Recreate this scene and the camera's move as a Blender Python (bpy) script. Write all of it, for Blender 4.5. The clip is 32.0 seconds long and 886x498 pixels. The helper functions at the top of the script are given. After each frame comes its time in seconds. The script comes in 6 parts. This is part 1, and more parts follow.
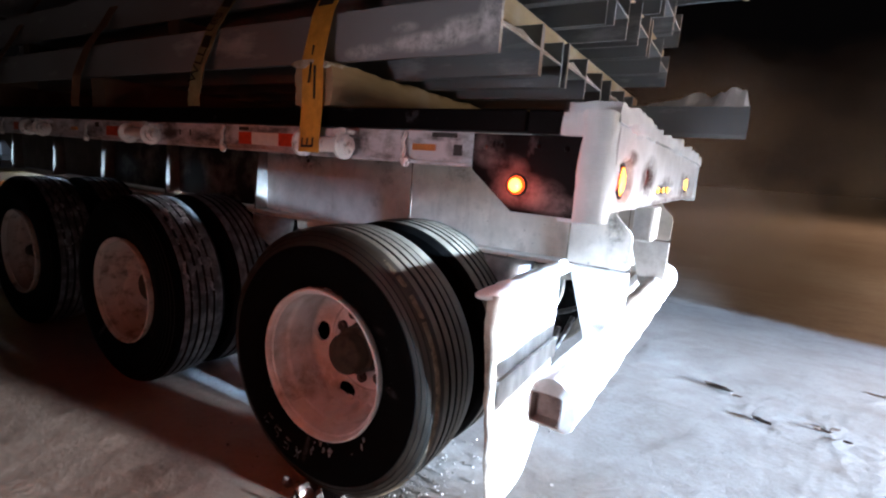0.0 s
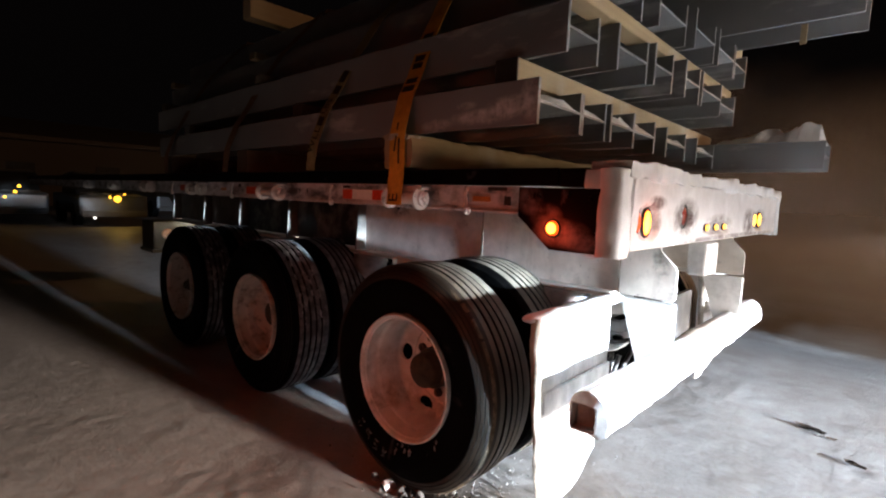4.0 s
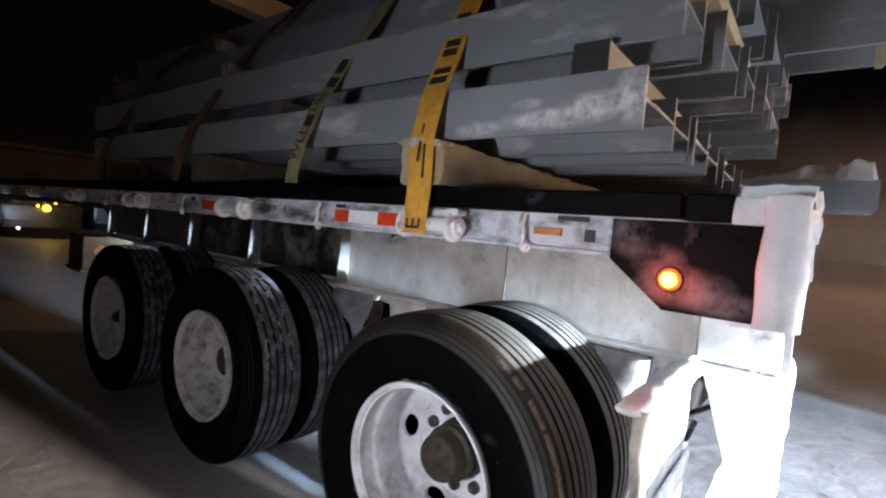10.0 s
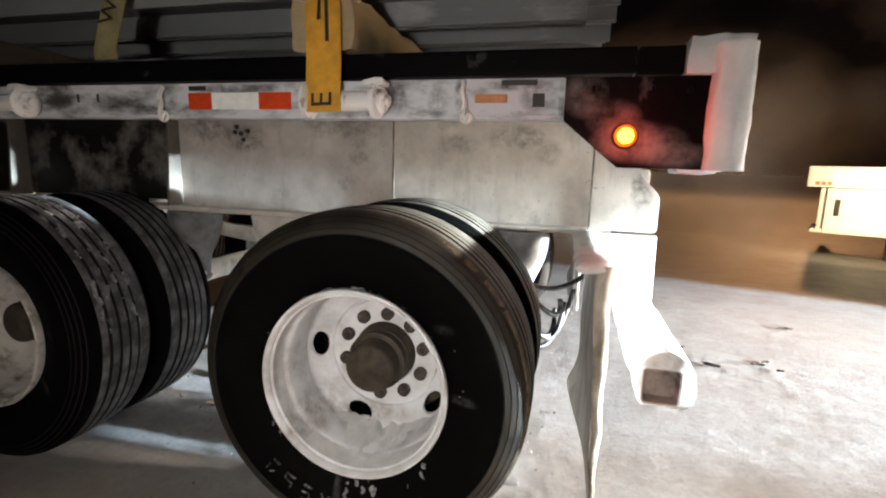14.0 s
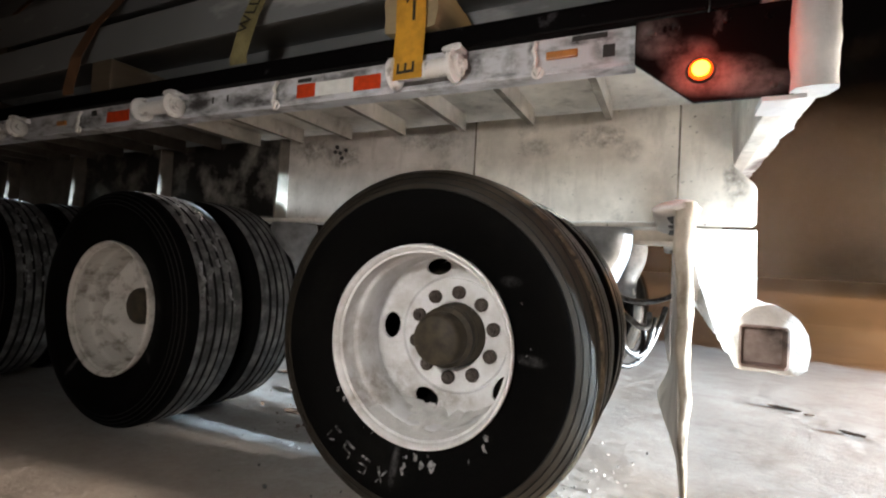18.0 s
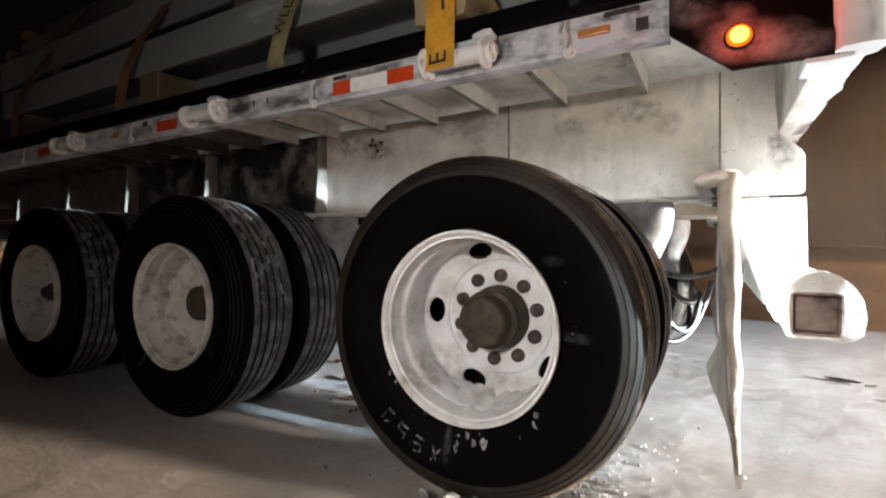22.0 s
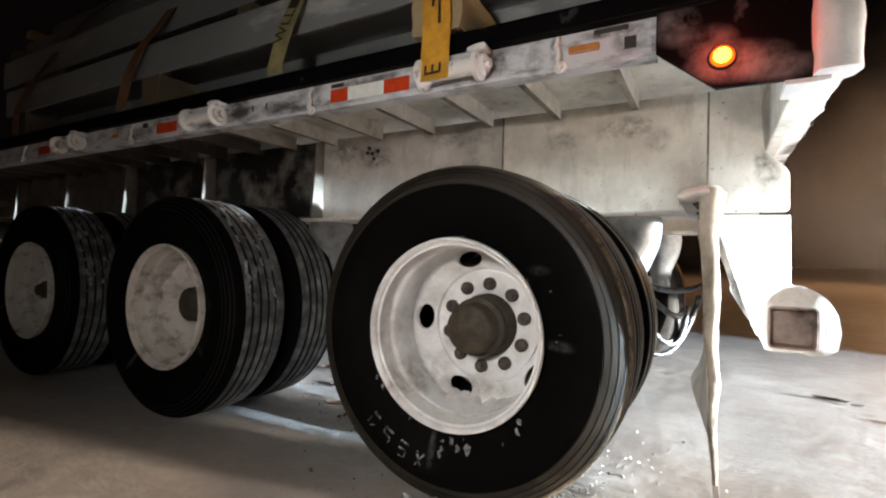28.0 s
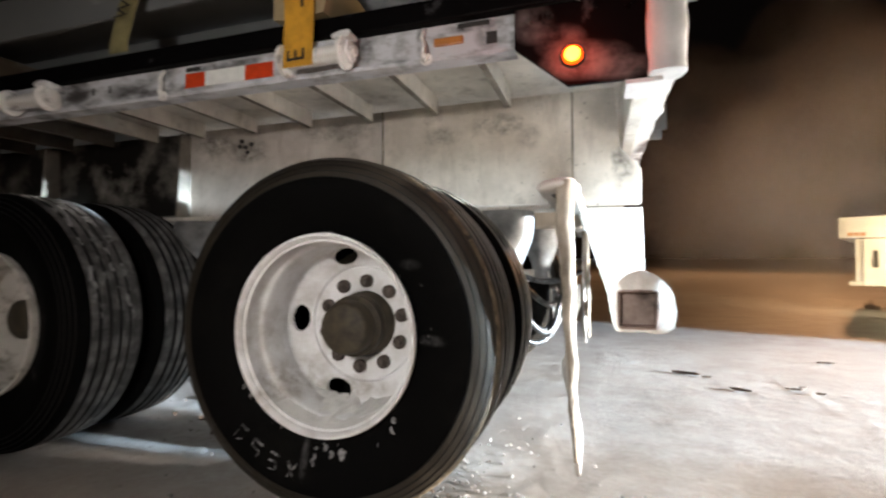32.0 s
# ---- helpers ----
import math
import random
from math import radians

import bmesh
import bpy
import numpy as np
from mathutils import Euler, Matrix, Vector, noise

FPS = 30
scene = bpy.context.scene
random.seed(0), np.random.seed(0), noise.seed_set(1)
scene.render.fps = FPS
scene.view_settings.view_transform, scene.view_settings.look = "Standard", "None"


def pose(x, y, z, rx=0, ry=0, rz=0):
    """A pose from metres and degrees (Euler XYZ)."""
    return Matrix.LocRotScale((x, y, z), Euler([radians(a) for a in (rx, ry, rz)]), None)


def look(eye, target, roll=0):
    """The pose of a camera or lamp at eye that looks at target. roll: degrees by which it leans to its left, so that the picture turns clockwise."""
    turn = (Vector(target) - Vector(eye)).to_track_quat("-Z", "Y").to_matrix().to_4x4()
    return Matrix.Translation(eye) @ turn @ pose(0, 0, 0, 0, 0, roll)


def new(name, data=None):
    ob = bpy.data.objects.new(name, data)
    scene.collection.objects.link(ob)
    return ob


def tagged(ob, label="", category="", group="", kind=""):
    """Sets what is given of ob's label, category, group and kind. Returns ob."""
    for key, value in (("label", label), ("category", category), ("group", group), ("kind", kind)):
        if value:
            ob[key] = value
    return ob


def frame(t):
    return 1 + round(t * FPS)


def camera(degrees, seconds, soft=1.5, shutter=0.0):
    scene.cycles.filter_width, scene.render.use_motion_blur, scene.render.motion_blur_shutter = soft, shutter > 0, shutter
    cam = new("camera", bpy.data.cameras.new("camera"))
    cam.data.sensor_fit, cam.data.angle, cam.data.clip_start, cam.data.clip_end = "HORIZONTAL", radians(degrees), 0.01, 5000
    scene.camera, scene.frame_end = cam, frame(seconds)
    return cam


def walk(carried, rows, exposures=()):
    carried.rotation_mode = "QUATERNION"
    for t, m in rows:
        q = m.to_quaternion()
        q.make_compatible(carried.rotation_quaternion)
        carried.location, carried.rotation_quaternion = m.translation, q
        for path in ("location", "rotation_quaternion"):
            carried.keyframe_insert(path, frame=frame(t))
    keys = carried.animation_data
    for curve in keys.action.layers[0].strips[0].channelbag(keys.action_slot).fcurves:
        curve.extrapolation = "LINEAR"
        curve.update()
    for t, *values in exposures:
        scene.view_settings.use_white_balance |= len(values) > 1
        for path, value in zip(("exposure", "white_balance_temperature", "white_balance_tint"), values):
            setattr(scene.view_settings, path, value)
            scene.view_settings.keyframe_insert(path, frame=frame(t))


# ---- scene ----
cam = camera(85.3, 32.0, 2.1, 0.4)
PATH = [
    (0, (0.533, -1.253, 1.304), (-0.484, 0.434, 0.962), 4.3),
    (0.5, (0.666, -1.264, 1.306), (-0.410, 0.383, 0.942), 4.3),
    (1, (0.758, -1.334, 1.329), (-0.367, 0.280, 0.967), 3.5),
    (1.5, (0.876, -1.470, 1.323), (-0.245, 0.153, 0.991), 2.8),
    (2, (0.916, -1.473, 1.327), (-0.207, 0.150, 1.007), 2.9),
    (2.5, (0.913, -1.422, 1.351), (-0.271, 0.154, 1.012), 3.1),
    (3, (0.919, -1.424, 1.353), (-0.417, 0.038, 1.073), 2.3),
    (3.5, (0.890, -1.469, 1.355), (-0.475, -0.025, 1.127), 1.9),
    (5.5, (0.709, -1.242, 1.327), (-0.489, 0.344, 1.104), 4.9),
    (6, (0.637, -1.157, 1.321), (-0.370, 0.553, 1.074), 4.4),
    (6.5, (0.480, -1.146, 1.335), (-0.341, 0.665, 1.118), 3.9),
    (7, (0.395, -1.174, 1.360), (-0.394, 0.656, 1.195), 2.6),
    (7.5, (0.366, -1.143, 1.331), (-0.572, 0.610, 1.114), 1.9),
    (8, (0.352, -1.131, 1.322), (-0.674, 0.572, 1.116), 2.4),
    (8.5, (0.284, -1.132, 1.306), (-0.938, 0.434, 1.072), 3.4),
    (9, (0.254, -1.138, 1.327), (-1.007, 0.409, 1.190), 5.1),
    (9.5, (0.256, -1.172, 1.336), (-1.002, 0.377, 1.200), 4.9),
    (10, (0.267, -1.221, 1.345), (-0.957, 0.358, 1.251), 4.8),
    (10.5, (0.200, -1.183, 1.307), (-0.934, 0.464, 1.337), 6.5),
    (11, (0.033, -1.079, 1.300), (-0.977, 0.646, 1.366), 1.9),
    (11.5, (-0.196, -1.154, 1.300), (-1.179, 0.584, 1.420), 0.2),
    (12, (-0.403, -1.235, 1.236), (-1.064, 0.641, 1.445), -3.2),
    (12.5, (-0.463, -1.280, 1.201), (-1.128, 0.606, 1.169), -0.2),
    (13, (-0.462, -1.265, 1.190), (-1.168, 0.595, 0.981), -1.9),
    (13.5, (-0.361, -1.230, 1.150), (-0.986, 0.639, 0.813), -0.6),
    (14, (-0.129, -1.251, 1.183), (-0.606, 0.661, 0.842), 1.6),
    (14.5, (-0.141, -1.194, 1.128), (-0.662, 0.703, 0.764), 2.3),
    (16.5, (-0.104, -1.241, 0.787), (-0.954, 0.57, 0.79), 2.8),
    (17, (-0.063, -1.251, 0.788), (-0.931, 0.549, 0.855), 3.7),
    (17.5, (-0.053, -1.25, 0.779), (-0.902, 0.56, 0.84), 3.8),
    (18, (-0.045, -1.257, 0.789), (-0.905, 0.548, 0.837), 2.9),
    (18.5, (-0.043, -1.262, 0.795), (-0.914, 0.538, 0.858), 2.2),
    (19, (-0.052, -1.284, 0.79), (-0.928, 0.512, 0.854), 1.7),
    (19.5, (-0.045, -1.293, 0.786), (-0.958, 0.486, 0.828), 0.9),
    (20, (-0.047, -1.295, 0.785), (-0.983, 0.473, 0.813), 0.5),
    (20.5, (-0.046, -1.295, 0.787), (-1.003, 0.461, 0.803), 0.4),
    (21, (-0.04, -1.294, 0.782), (-1.017, 0.451, 0.791), 0.3),
    (21.5, (-0.041, -1.296, 0.784), (-1.023, 0.447, 0.779), 0.0),
    (22, (-0.046, -1.298, 0.782), (-1.033, 0.441, 0.774), -0.1),
    (22.5, (-0.042, -1.297, 0.779), (-1.05, 0.43, 0.766), -0.4),
    (23, (-0.043, -1.299, 0.778), (-1.06, 0.423, 0.764), -0.6),
    (23.5, (-0.046, -1.303, 0.786), (-1.083, 0.407, 0.774), -0.6),
    (24, (-0.053, -1.3, 0.778), (-1.104, 0.401, 0.772), 0.1),
    (24.5, (-0.048, -1.306, 0.779), (-1.103, 0.393, 0.767), 0.7),
    (25, (-0.035, -1.31, 0.779), (-1.089, 0.389, 0.783), 1.2),
    (25.5, (-0.027, -1.318, 0.784), (-1.057, 0.397, 0.824), 1.7),
    (27.5, (-0.011, -1.305, 0.771), (-0.993, 0.437, 0.819), 1.8),
    (28, (-0.012, -1.307, 0.771), (-0.992, 0.436, 0.807), 1.5),
    (28.5, (-0.026, -1.309, 0.774), (-1.01, 0.431, 0.8), 1.1),
    (29, (-0.025, -1.306, 0.771), (-1.027, 0.424, 0.791), 0.9),
    (29.5, (-0.02, -1.305, 0.769), (-1.03, 0.421, 0.783), 0.5),
    (30, (-0.018, -1.308, 0.769), (-1.031, 0.417, 0.777), 0.2),
    (30.5, (-0.013, -1.304, 0.769), (-1.023, 0.422, 0.769), 0.1),
    (31, (0.001, -1.291, 0.774), (-0.969, 0.458, 0.793), 1.1),
    (31.5, (0.023, -1.27, 0.777), (-0.847, 0.53, 0.811), 1.0),
    (32, (0.056, -1.234, 0.757), (-0.558, 0.669, 0.799), -0.2),
]
EXPOSURES = [(0.0, -0.14, 5400, 11), (1.0, -0.24, 5600, 11), (2.2, -0.30, 5850, 12), (3.0, -0.25, 6050, 12), (7.0, -0.13, 6200, 13), (8.2, 0.06, 6100, 12), (9.7, 0.12, 5500, 13), (11.4, 0.06, 6050, 10), (13.0, 0.04, 6600, 10), (31.0, 0.09, 6600, 9), (32.0, 0.02, 6600, 10)]
walk(cam, [(t, look(eye, target, roll)) for t, eye, target, roll in PATH], EXPOSURES)
# ---- world and lights ----
world = bpy.data.worlds.new("night")
scene.world = world
world.use_nodes = True
world.node_tree.nodes["Background"].inputs[0].default_value = (0.0016, 0.0012, 0.0011, 1)
world.node_tree.nodes["Background"].inputs[1].default_value = 1.0


def spot_lamp(name, eye, target, watts, color, cone, blend, radius):
    data = bpy.data.lights.new(name, "SPOT")
    data.energy, data.color, data.spot_size, data.spot_blend, data.shadow_soft_size = watts, color, radians(cone), blend, radius
    ob = new(name, data)
    ob.matrix_basis = look(eye, target)
    return ob


def point_lamp(name, eye, watts, color, radius):
    data = bpy.data.lights.new(name, "POINT")
    data.energy, data.color, data.shadow_soft_size = watts, color, radius
    ob = new(name, data)
    ob.location = eye
    return ob


HEAD_COLOR = (0.70, 0.87, 1.0)
# inferred headlamps of an unseen vehicle behind the trailer: a tight beam on the near corner, a beam on the far half;
# the wide lamp cut off at lamp height is an added fill
spot_lamp("headlamp_near", (7.5, 0.40, 1.08), (0.0, 0.49, 0.61), 33000, HEAD_COLOR, 8.4, 0.22, 0.12)
spot_lamp("wide_fill_lamp", (7.5, 1.20, 0.92), (0.0, 0.40, -4.68), 14500, (1.0, 0.90, 0.80), 76, 0.03, 0.40)
spot_lamp("headlamp_far", (7.5, 1.95, 0.75), (0.1, 2.75, -1.72), 18000, HEAD_COLOR, 40, 0.10, 0.12)
# sodium yard light far beyond the trailer
point_lamp("yard_sodium", (9.0, 22.0, 9.0), 4200, (1.0, 0.50, 0.22), 0.4)
# unseen warm fill, added to light the ground on the near side
point_lamp("warm_fill_lamp", (7.5, 1.2, 1.0), 480, (1.0, 0.72, 0.44), 0.3)
# light thrown by the side marker and the tail lamp
point_lamp("marker_lamp_light", (0.0, -0.066, 1.265), 0.75, (1.0, 0.06, 0.015), 0.006)
point_lamp("tail_lamp_light", (0.30, 0.22, 1.298), 0.30, (1.0, 0.12, 0.03), 0.02)


# ---- materials ----
def material(name):
    m = bpy.data.materials.new(name)
    m.use_nodes = True
    nt = m.node_tree
    b = nt.nodes["Principled BSDF"]
    return m, nt, b


def node(nt, kind, **inputs):
    n = nt.nodes.new(kind)
    for key, value in inputs.items():
        n.inputs[key.replace("_", " ")].default_value = value
    return n


def noise_tex(nt, coord, scale, detail=6.0, rough=0.6, stretch=None):
    n = node(nt, "ShaderNodeTexNoise", Scale=scale, Detail=detail, Roughness=rough)
    if stretch:
        mp = nt.nodes.new("ShaderNodeMapping")
        mp.inputs["Scale"].default_value = stretch
        nt.links.new(coord, mp.inputs[0])
        nt.links.new(mp.outputs[0], n.inputs["Vector"])
    else:
        nt.links.new(coord, n.inputs["Vector"])
    return n.outputs["Fac"]


def ramp(nt, fac, stops):
    r = nt.nodes.new("ShaderNodeValToRGB")
    while len(r.color_ramp.elements) < len(stops):
        r.color_ramp.elements.new(0.5)
    for e, (p, c) in zip(r.color_ramp.elements, stops):
        e.position, e.color = p, (*c, 1) if len(c) == 3 else c
    nt.links.new(fac, r.inputs[0])
    return r.outputs[0]


def mix(nt, fac, a, b):
    n = nt.nodes.new("ShaderNodeMix")
    n.data_type = "RGBA"
    for socket, v in ((n.inputs[0], fac), (n.inputs[6], a), (n.inputs[7], b)):
        if isinstance(v, (int, float)):
            socket.default_value = v
        elif isinstance(v, tuple):
            socket.default_value = (*v, 1)
        else:
            nt.links.new(v, socket)
    return n.outputs[2]


def math_node(nt, op, a, b):
    n = nt.nodes.new("ShaderNodeMath")
    n.operation, n.use_clamp = op, True
    for socket, v in zip(n.inputs, (a, b)):
        if isinstance(v, (int, float)):
            socket.default_value = v
        else:
            nt.links.new(v, socket)
    return n.outputs[0]


def bump(nt, b, height, strength, distance=0.004):
    n = node(nt, "ShaderNodeBump", Strength=strength, Distance=distance)
    nt.links.new(height, n.inputs["Height"])
    nt.links.new(n.outputs[0], b.inputs["Normal"])


def world_coord(nt):
    return nt.nodes.new("ShaderNodeNewGeometry").outputs["Position"]


def object_coord(nt):
    return nt.nodes.new("ShaderNodeTexCoord").outputs["Object"]


def frosted(name, base, frost, cover, scale, rough=0.6, metal=0.0, fine=90.0, soft=0.12, stretch=None, relief=0.35):
    """A surface of the base colour under frost; cover is the share that frost hides."""
    m, nt, b = material(name)
    co = world_coord(nt)
    big = noise_tex(nt, co, scale, 5.0, 0.62, stretch)
    small = noise_tex(nt, co, fine, 4.0, 0.7)
    edge = 0.5 + (0.5 - cover) * 0.55
    mask = ramp(nt, big, [(edge - soft, (0, 0, 0)), (edge + soft, (1, 1, 1))])
    speck = ramp(nt, small, [(0.35, (0.82, 0.82, 0.82)), (0.7, (1, 1, 1))])
    shade = noise_tex(nt, co, scale * 0.35, 3.0, 0.5)
    dirt = ramp(nt, shade, [(0.3, tuple(c * 0.72 for c in base)), (0.7, base)])
    white = mix(nt, speck, tuple(c * 0.8 for c in frost), frost)
    nt.links.new(mix(nt, mask, dirt, white), b.inputs["Base Color"])
    b.inputs["Roughness"].default_value = rough
    b.inputs["Metallic"].default_value = metal
    r = ramp(nt, mask, [(0, (rough,) * 3), (1, (0.9,) * 3)])
    nt.links.new(r, b.inputs["Roughness"])
    if metal:
        nt.links.new(ramp(nt, mask, [(0, (metal,) * 3), (0.6, (0, 0, 0))]), b.inputs["Metallic"])
    bump(nt, b, math_node(nt, "ADD", math_node(nt, "MULTIPLY", mask, 0.5), math_node(nt, "MULTIPLY", small, 0.5)), relief)
    return m


def spots(nt, b, co, patches, color, grain=26.0, rough=0.7):
    """Soft, ragged patches of a colour round given places: (centre, radii, strength)."""
    n = noise_tex(nt, co, grain, 7.0, rough)
    c = b.inputs["Base Color"].links[0].from_socket
    for centre, radii, strength in patches:
        mp = nt.nodes.new("ShaderNodeMapping")
        mp.inputs["Location"].default_value = [-a / r for a, r in zip(centre, radii)]
        mp.inputs["Scale"].default_value = [1 / r for r in radii]
        nt.links.new(co, mp.inputs[0])
        far = nt.nodes.new("ShaderNodeVectorMath")
        far.operation = "LENGTH"
        nt.links.new(mp.outputs[0], far.inputs[0])
        reach = math_node(nt, "SUBTRACT", 1.0, far.outputs["Value"])
        both = math_node(nt, "MULTIPLY", math_node(nt, "MULTIPLY", reach, 2.0), ramp(nt, n, [(0.34, (0, 0, 0)), (0.68, (1, 1, 1))]))
        c = mix(nt, math_node(nt, "MULTIPLY", both, strength), c, color)
    nt.links.new(c, b.inputs["Base Color"])




def stained(name, base, frost):
    """Frost over aluminium with cloudy dark stains and scratched streaks."""
    m = frosted(name, base, frost, 0.60, 4.6, 0.5, 0.0, 160.0, 0.22)
    nt, b = m.node_tree, m.node_tree.nodes["Principled BSDF"]
    co = world_coord(nt)
    cloud = ramp(nt, noise_tex(nt, co, 6.5, 7.0, 0.68), [(0.56, (0, 0, 0)), (0.74, (0.75, 0.75, 0.75))])
    streak = ramp(nt, noise_tex(nt, co, 16.0, 6.0, 0.6, (1.0, 1.0, 0.22)), [(0.56, (0, 0, 0)), (0.80, (0.5, 0.5, 0.5))])
    fleck = ramp(nt, noise_tex(nt, co, 46.0, 4.0, 0.6), [(0.66, (0, 0, 0)), (0.74, (0.8, 0.8, 0.8))])
    old = b.inputs["Base Color"].links[0].from_socket
    c = mix(nt, cloud, old, (0.17, 0.145, 0.12))
    c = mix(nt, streak, c, (0.24, 0.20, 0.165))
    nt.links.new(mix(nt, fleck, c, (0.11, 0.09, 0.075)), b.inputs["Base Color"])
    return m


M_WEB = stained("frosted_aluminium", (0.46, 0.41, 0.35), (0.80, 0.735, 0.655))
M_WEB_GREY = stained("greyer_frosted_aluminium", (0.40, 0.365, 0.33), (0.70, 0.655, 0.61))
M_SEAM = frosted("open_seam", (0.13, 0.105, 0.08), (0.34, 0.29, 0.23), 0.4, 20.0)
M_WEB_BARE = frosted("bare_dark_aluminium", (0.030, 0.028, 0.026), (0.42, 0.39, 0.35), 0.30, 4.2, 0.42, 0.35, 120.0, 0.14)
M_RIB = frosted("frosted_rib", (0.10, 0.09, 0.075), (0.25, 0.225, 0.19), 0.6, 9.0, 0.5, 0.0, 140.0, 0.2)
M_UNDER = stained("frosted_underside", (0.48, 0.45, 0.41), (0.82, 0.78, 0.72))
# darker version of the underside colour, used towards the front
M_UNDER_DARK = frosted("darker_underside", (0.08, 0.070, 0.060), (0.22, 0.205, 0.185), 0.45, 6.0, 0.55, 0.0, 120.0, 0.2)
M_RAIL_WHITE = frosted("frosted_rail", (0.07, 0.064, 0.066), (0.63, 0.645, 0.69), 0.66, 10.0, 0.6, 0.0, 150.0, 0.11, (0.6, 1, 1.6))
M_RAIL_BLACK = frosted("black_rail_paint", (0.004, 0.0036, 0.004), (0.10, 0.10, 0.11), 0.08, 12.0, 0.45, 0.0, 170.0, 0.1)
M_PLATE = frosted("dark_end_plate", (0.005, 0.0032, 0.0036), (0.14, 0.13, 0.135), 0.03, 9.0, 0.45, 0.0, 140.0, 0.12, (1.3, 1, 0.7))
M_ICE = frosted("rime_ice", (0.66, 0.68, 0.70), (0.84, 0.85, 0.86), 0.6, 8.0, 0.7, 0.0, 60.0, 0.3, None, 0.8)
M_SNOW_CRUST = frosted("snow_crust", (0.72, 0.73, 0.74), (0.86, 0.86, 0.86), 0.6, 14.0, 0.9, 0.0, 70.0, 0.3, None, 0.9)
M_BUMPER = frosted("iced_bumper", (0.55, 0.53, 0.50), (0.84, 0.83, 0.81), 0.72, 10.0, 0.7, 0.0, 80.0, 0.2, None, 0.7)
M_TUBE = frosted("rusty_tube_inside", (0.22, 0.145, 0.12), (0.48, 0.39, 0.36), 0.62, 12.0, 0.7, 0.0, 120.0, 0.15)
# the hollow's dark upper corner is put into the colour as patches
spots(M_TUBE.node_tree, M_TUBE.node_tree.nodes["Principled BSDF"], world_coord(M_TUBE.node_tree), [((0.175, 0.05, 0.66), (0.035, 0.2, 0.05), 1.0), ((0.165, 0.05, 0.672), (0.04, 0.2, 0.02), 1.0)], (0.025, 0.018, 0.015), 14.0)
M_RIM = frosted("white_painted_rim", (0.60, 0.585, 0.575), (0.83, 0.845, 0.875), 0.70, 9.0, 0.5, 0.0, 110.0, 0.16)
spots(M_RIM.node_tree, M_RIM.node_tree.nodes["Principled BSDF"], object_coord(M_RIM.node_tree), [((-0.20, 0.1, -0.17), (0.10, 0.3, 0.09), 0.8), ((-0.06, 0.2, -0.22), (0.12, 0.12, 0.05), 0.9), ((0.05, 0.2, -0.21), (0.06, 0.1, 0.03), 0.7), ((-0.27, 0.05, 0.0), (0.03, 0.2, 0.10), 0.5), ((0.12, 0.0, -0.25), (0.10, 0.2, 0.05), 0.4)], (0.24, 0.20, 0.165), 18.0)
M_RIM_SNOWY = frosted("snow_caked_rim", (0.20, 0.165, 0.13), (0.58, 0.555, 0.525), 0.70, 12.0, 0.7, 0.0, 70.0, 0.1, None, 0.8)
M_HUB = frosted("greasy_hub", (0.028, 0.022, 0.014), (0.085, 0.068, 0.045), 0.4, 22.0, 0.55, 0.2, 150.0, 0.2)
M_NUT = frosted("rusty_nut", (0.050, 0.036, 0.030), (0.14, 0.12, 0.11), 0.25, 60.0, 0.6, 0.2, 200.0, 0.2)
M_BEAM = frosted("grey_primed_steel", (0.25, 0.265, 0.28), (0.62, 0.63, 0.65), 0.17, 3.5, 0.55, 0.0, 130.0, 0.10, (0.5, 1, 1.6))
M_WINCH = frosted("frosted_winch", (0.10, 0.095, 0.09), (0.78, 0.77, 0.76), 0.76, 24.0, 0.6, 0.0, 160.0, 0.08)
M_FLAP = frosted("frosted_mud_flap", (0.22, 0.21, 0.20), (0.70, 0.68, 0.65), 0.66, 7.0, 0.7, 0.0, 110.0, 0.22, (1, 1, 0.5))
M_AIRBAG = frosted("frosted_rubber_bag", (0.07, 0.072, 0.075), (0.24, 0.245, 0.25), 0.6, 11.0, 0.6, 0.0, 110.0, 0.2)
M_HOSE = frosted("black_hose", (0.010, 0.010, 0.011), (0.13, 0.135, 0.14), 0.30, 30.0, 0.35, 0.0, 160.0, 0.12)
M_TYRE = frosted("tyre_rubber", (0.0014, 0.0014, 0.0015), (0.007, 0.0067, 0.0063), 0.10, 7.0, 0.7, 0.0, 190.0, 0.16)
M_TREAD = frosted("worn_tread", (0.085, 0.078, 0.062), (0.21, 0.19, 0.15), 0.45, 11.0, 0.32, 0.0, 200.0, 0.25)
M_TREAD_ICY = frosted("iced_tread", (0.045, 0.045, 0.045), (0.20, 0.20, 0.202), 0.40, 15.0, 0.6, 0.0, 160.0, 0.13)
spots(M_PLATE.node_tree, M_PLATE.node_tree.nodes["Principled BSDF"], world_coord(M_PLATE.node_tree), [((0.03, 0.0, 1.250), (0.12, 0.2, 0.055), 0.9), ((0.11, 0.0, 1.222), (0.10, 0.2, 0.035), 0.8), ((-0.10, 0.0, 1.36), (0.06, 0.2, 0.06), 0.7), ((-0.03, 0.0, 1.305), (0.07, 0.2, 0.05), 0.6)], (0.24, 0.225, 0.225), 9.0)
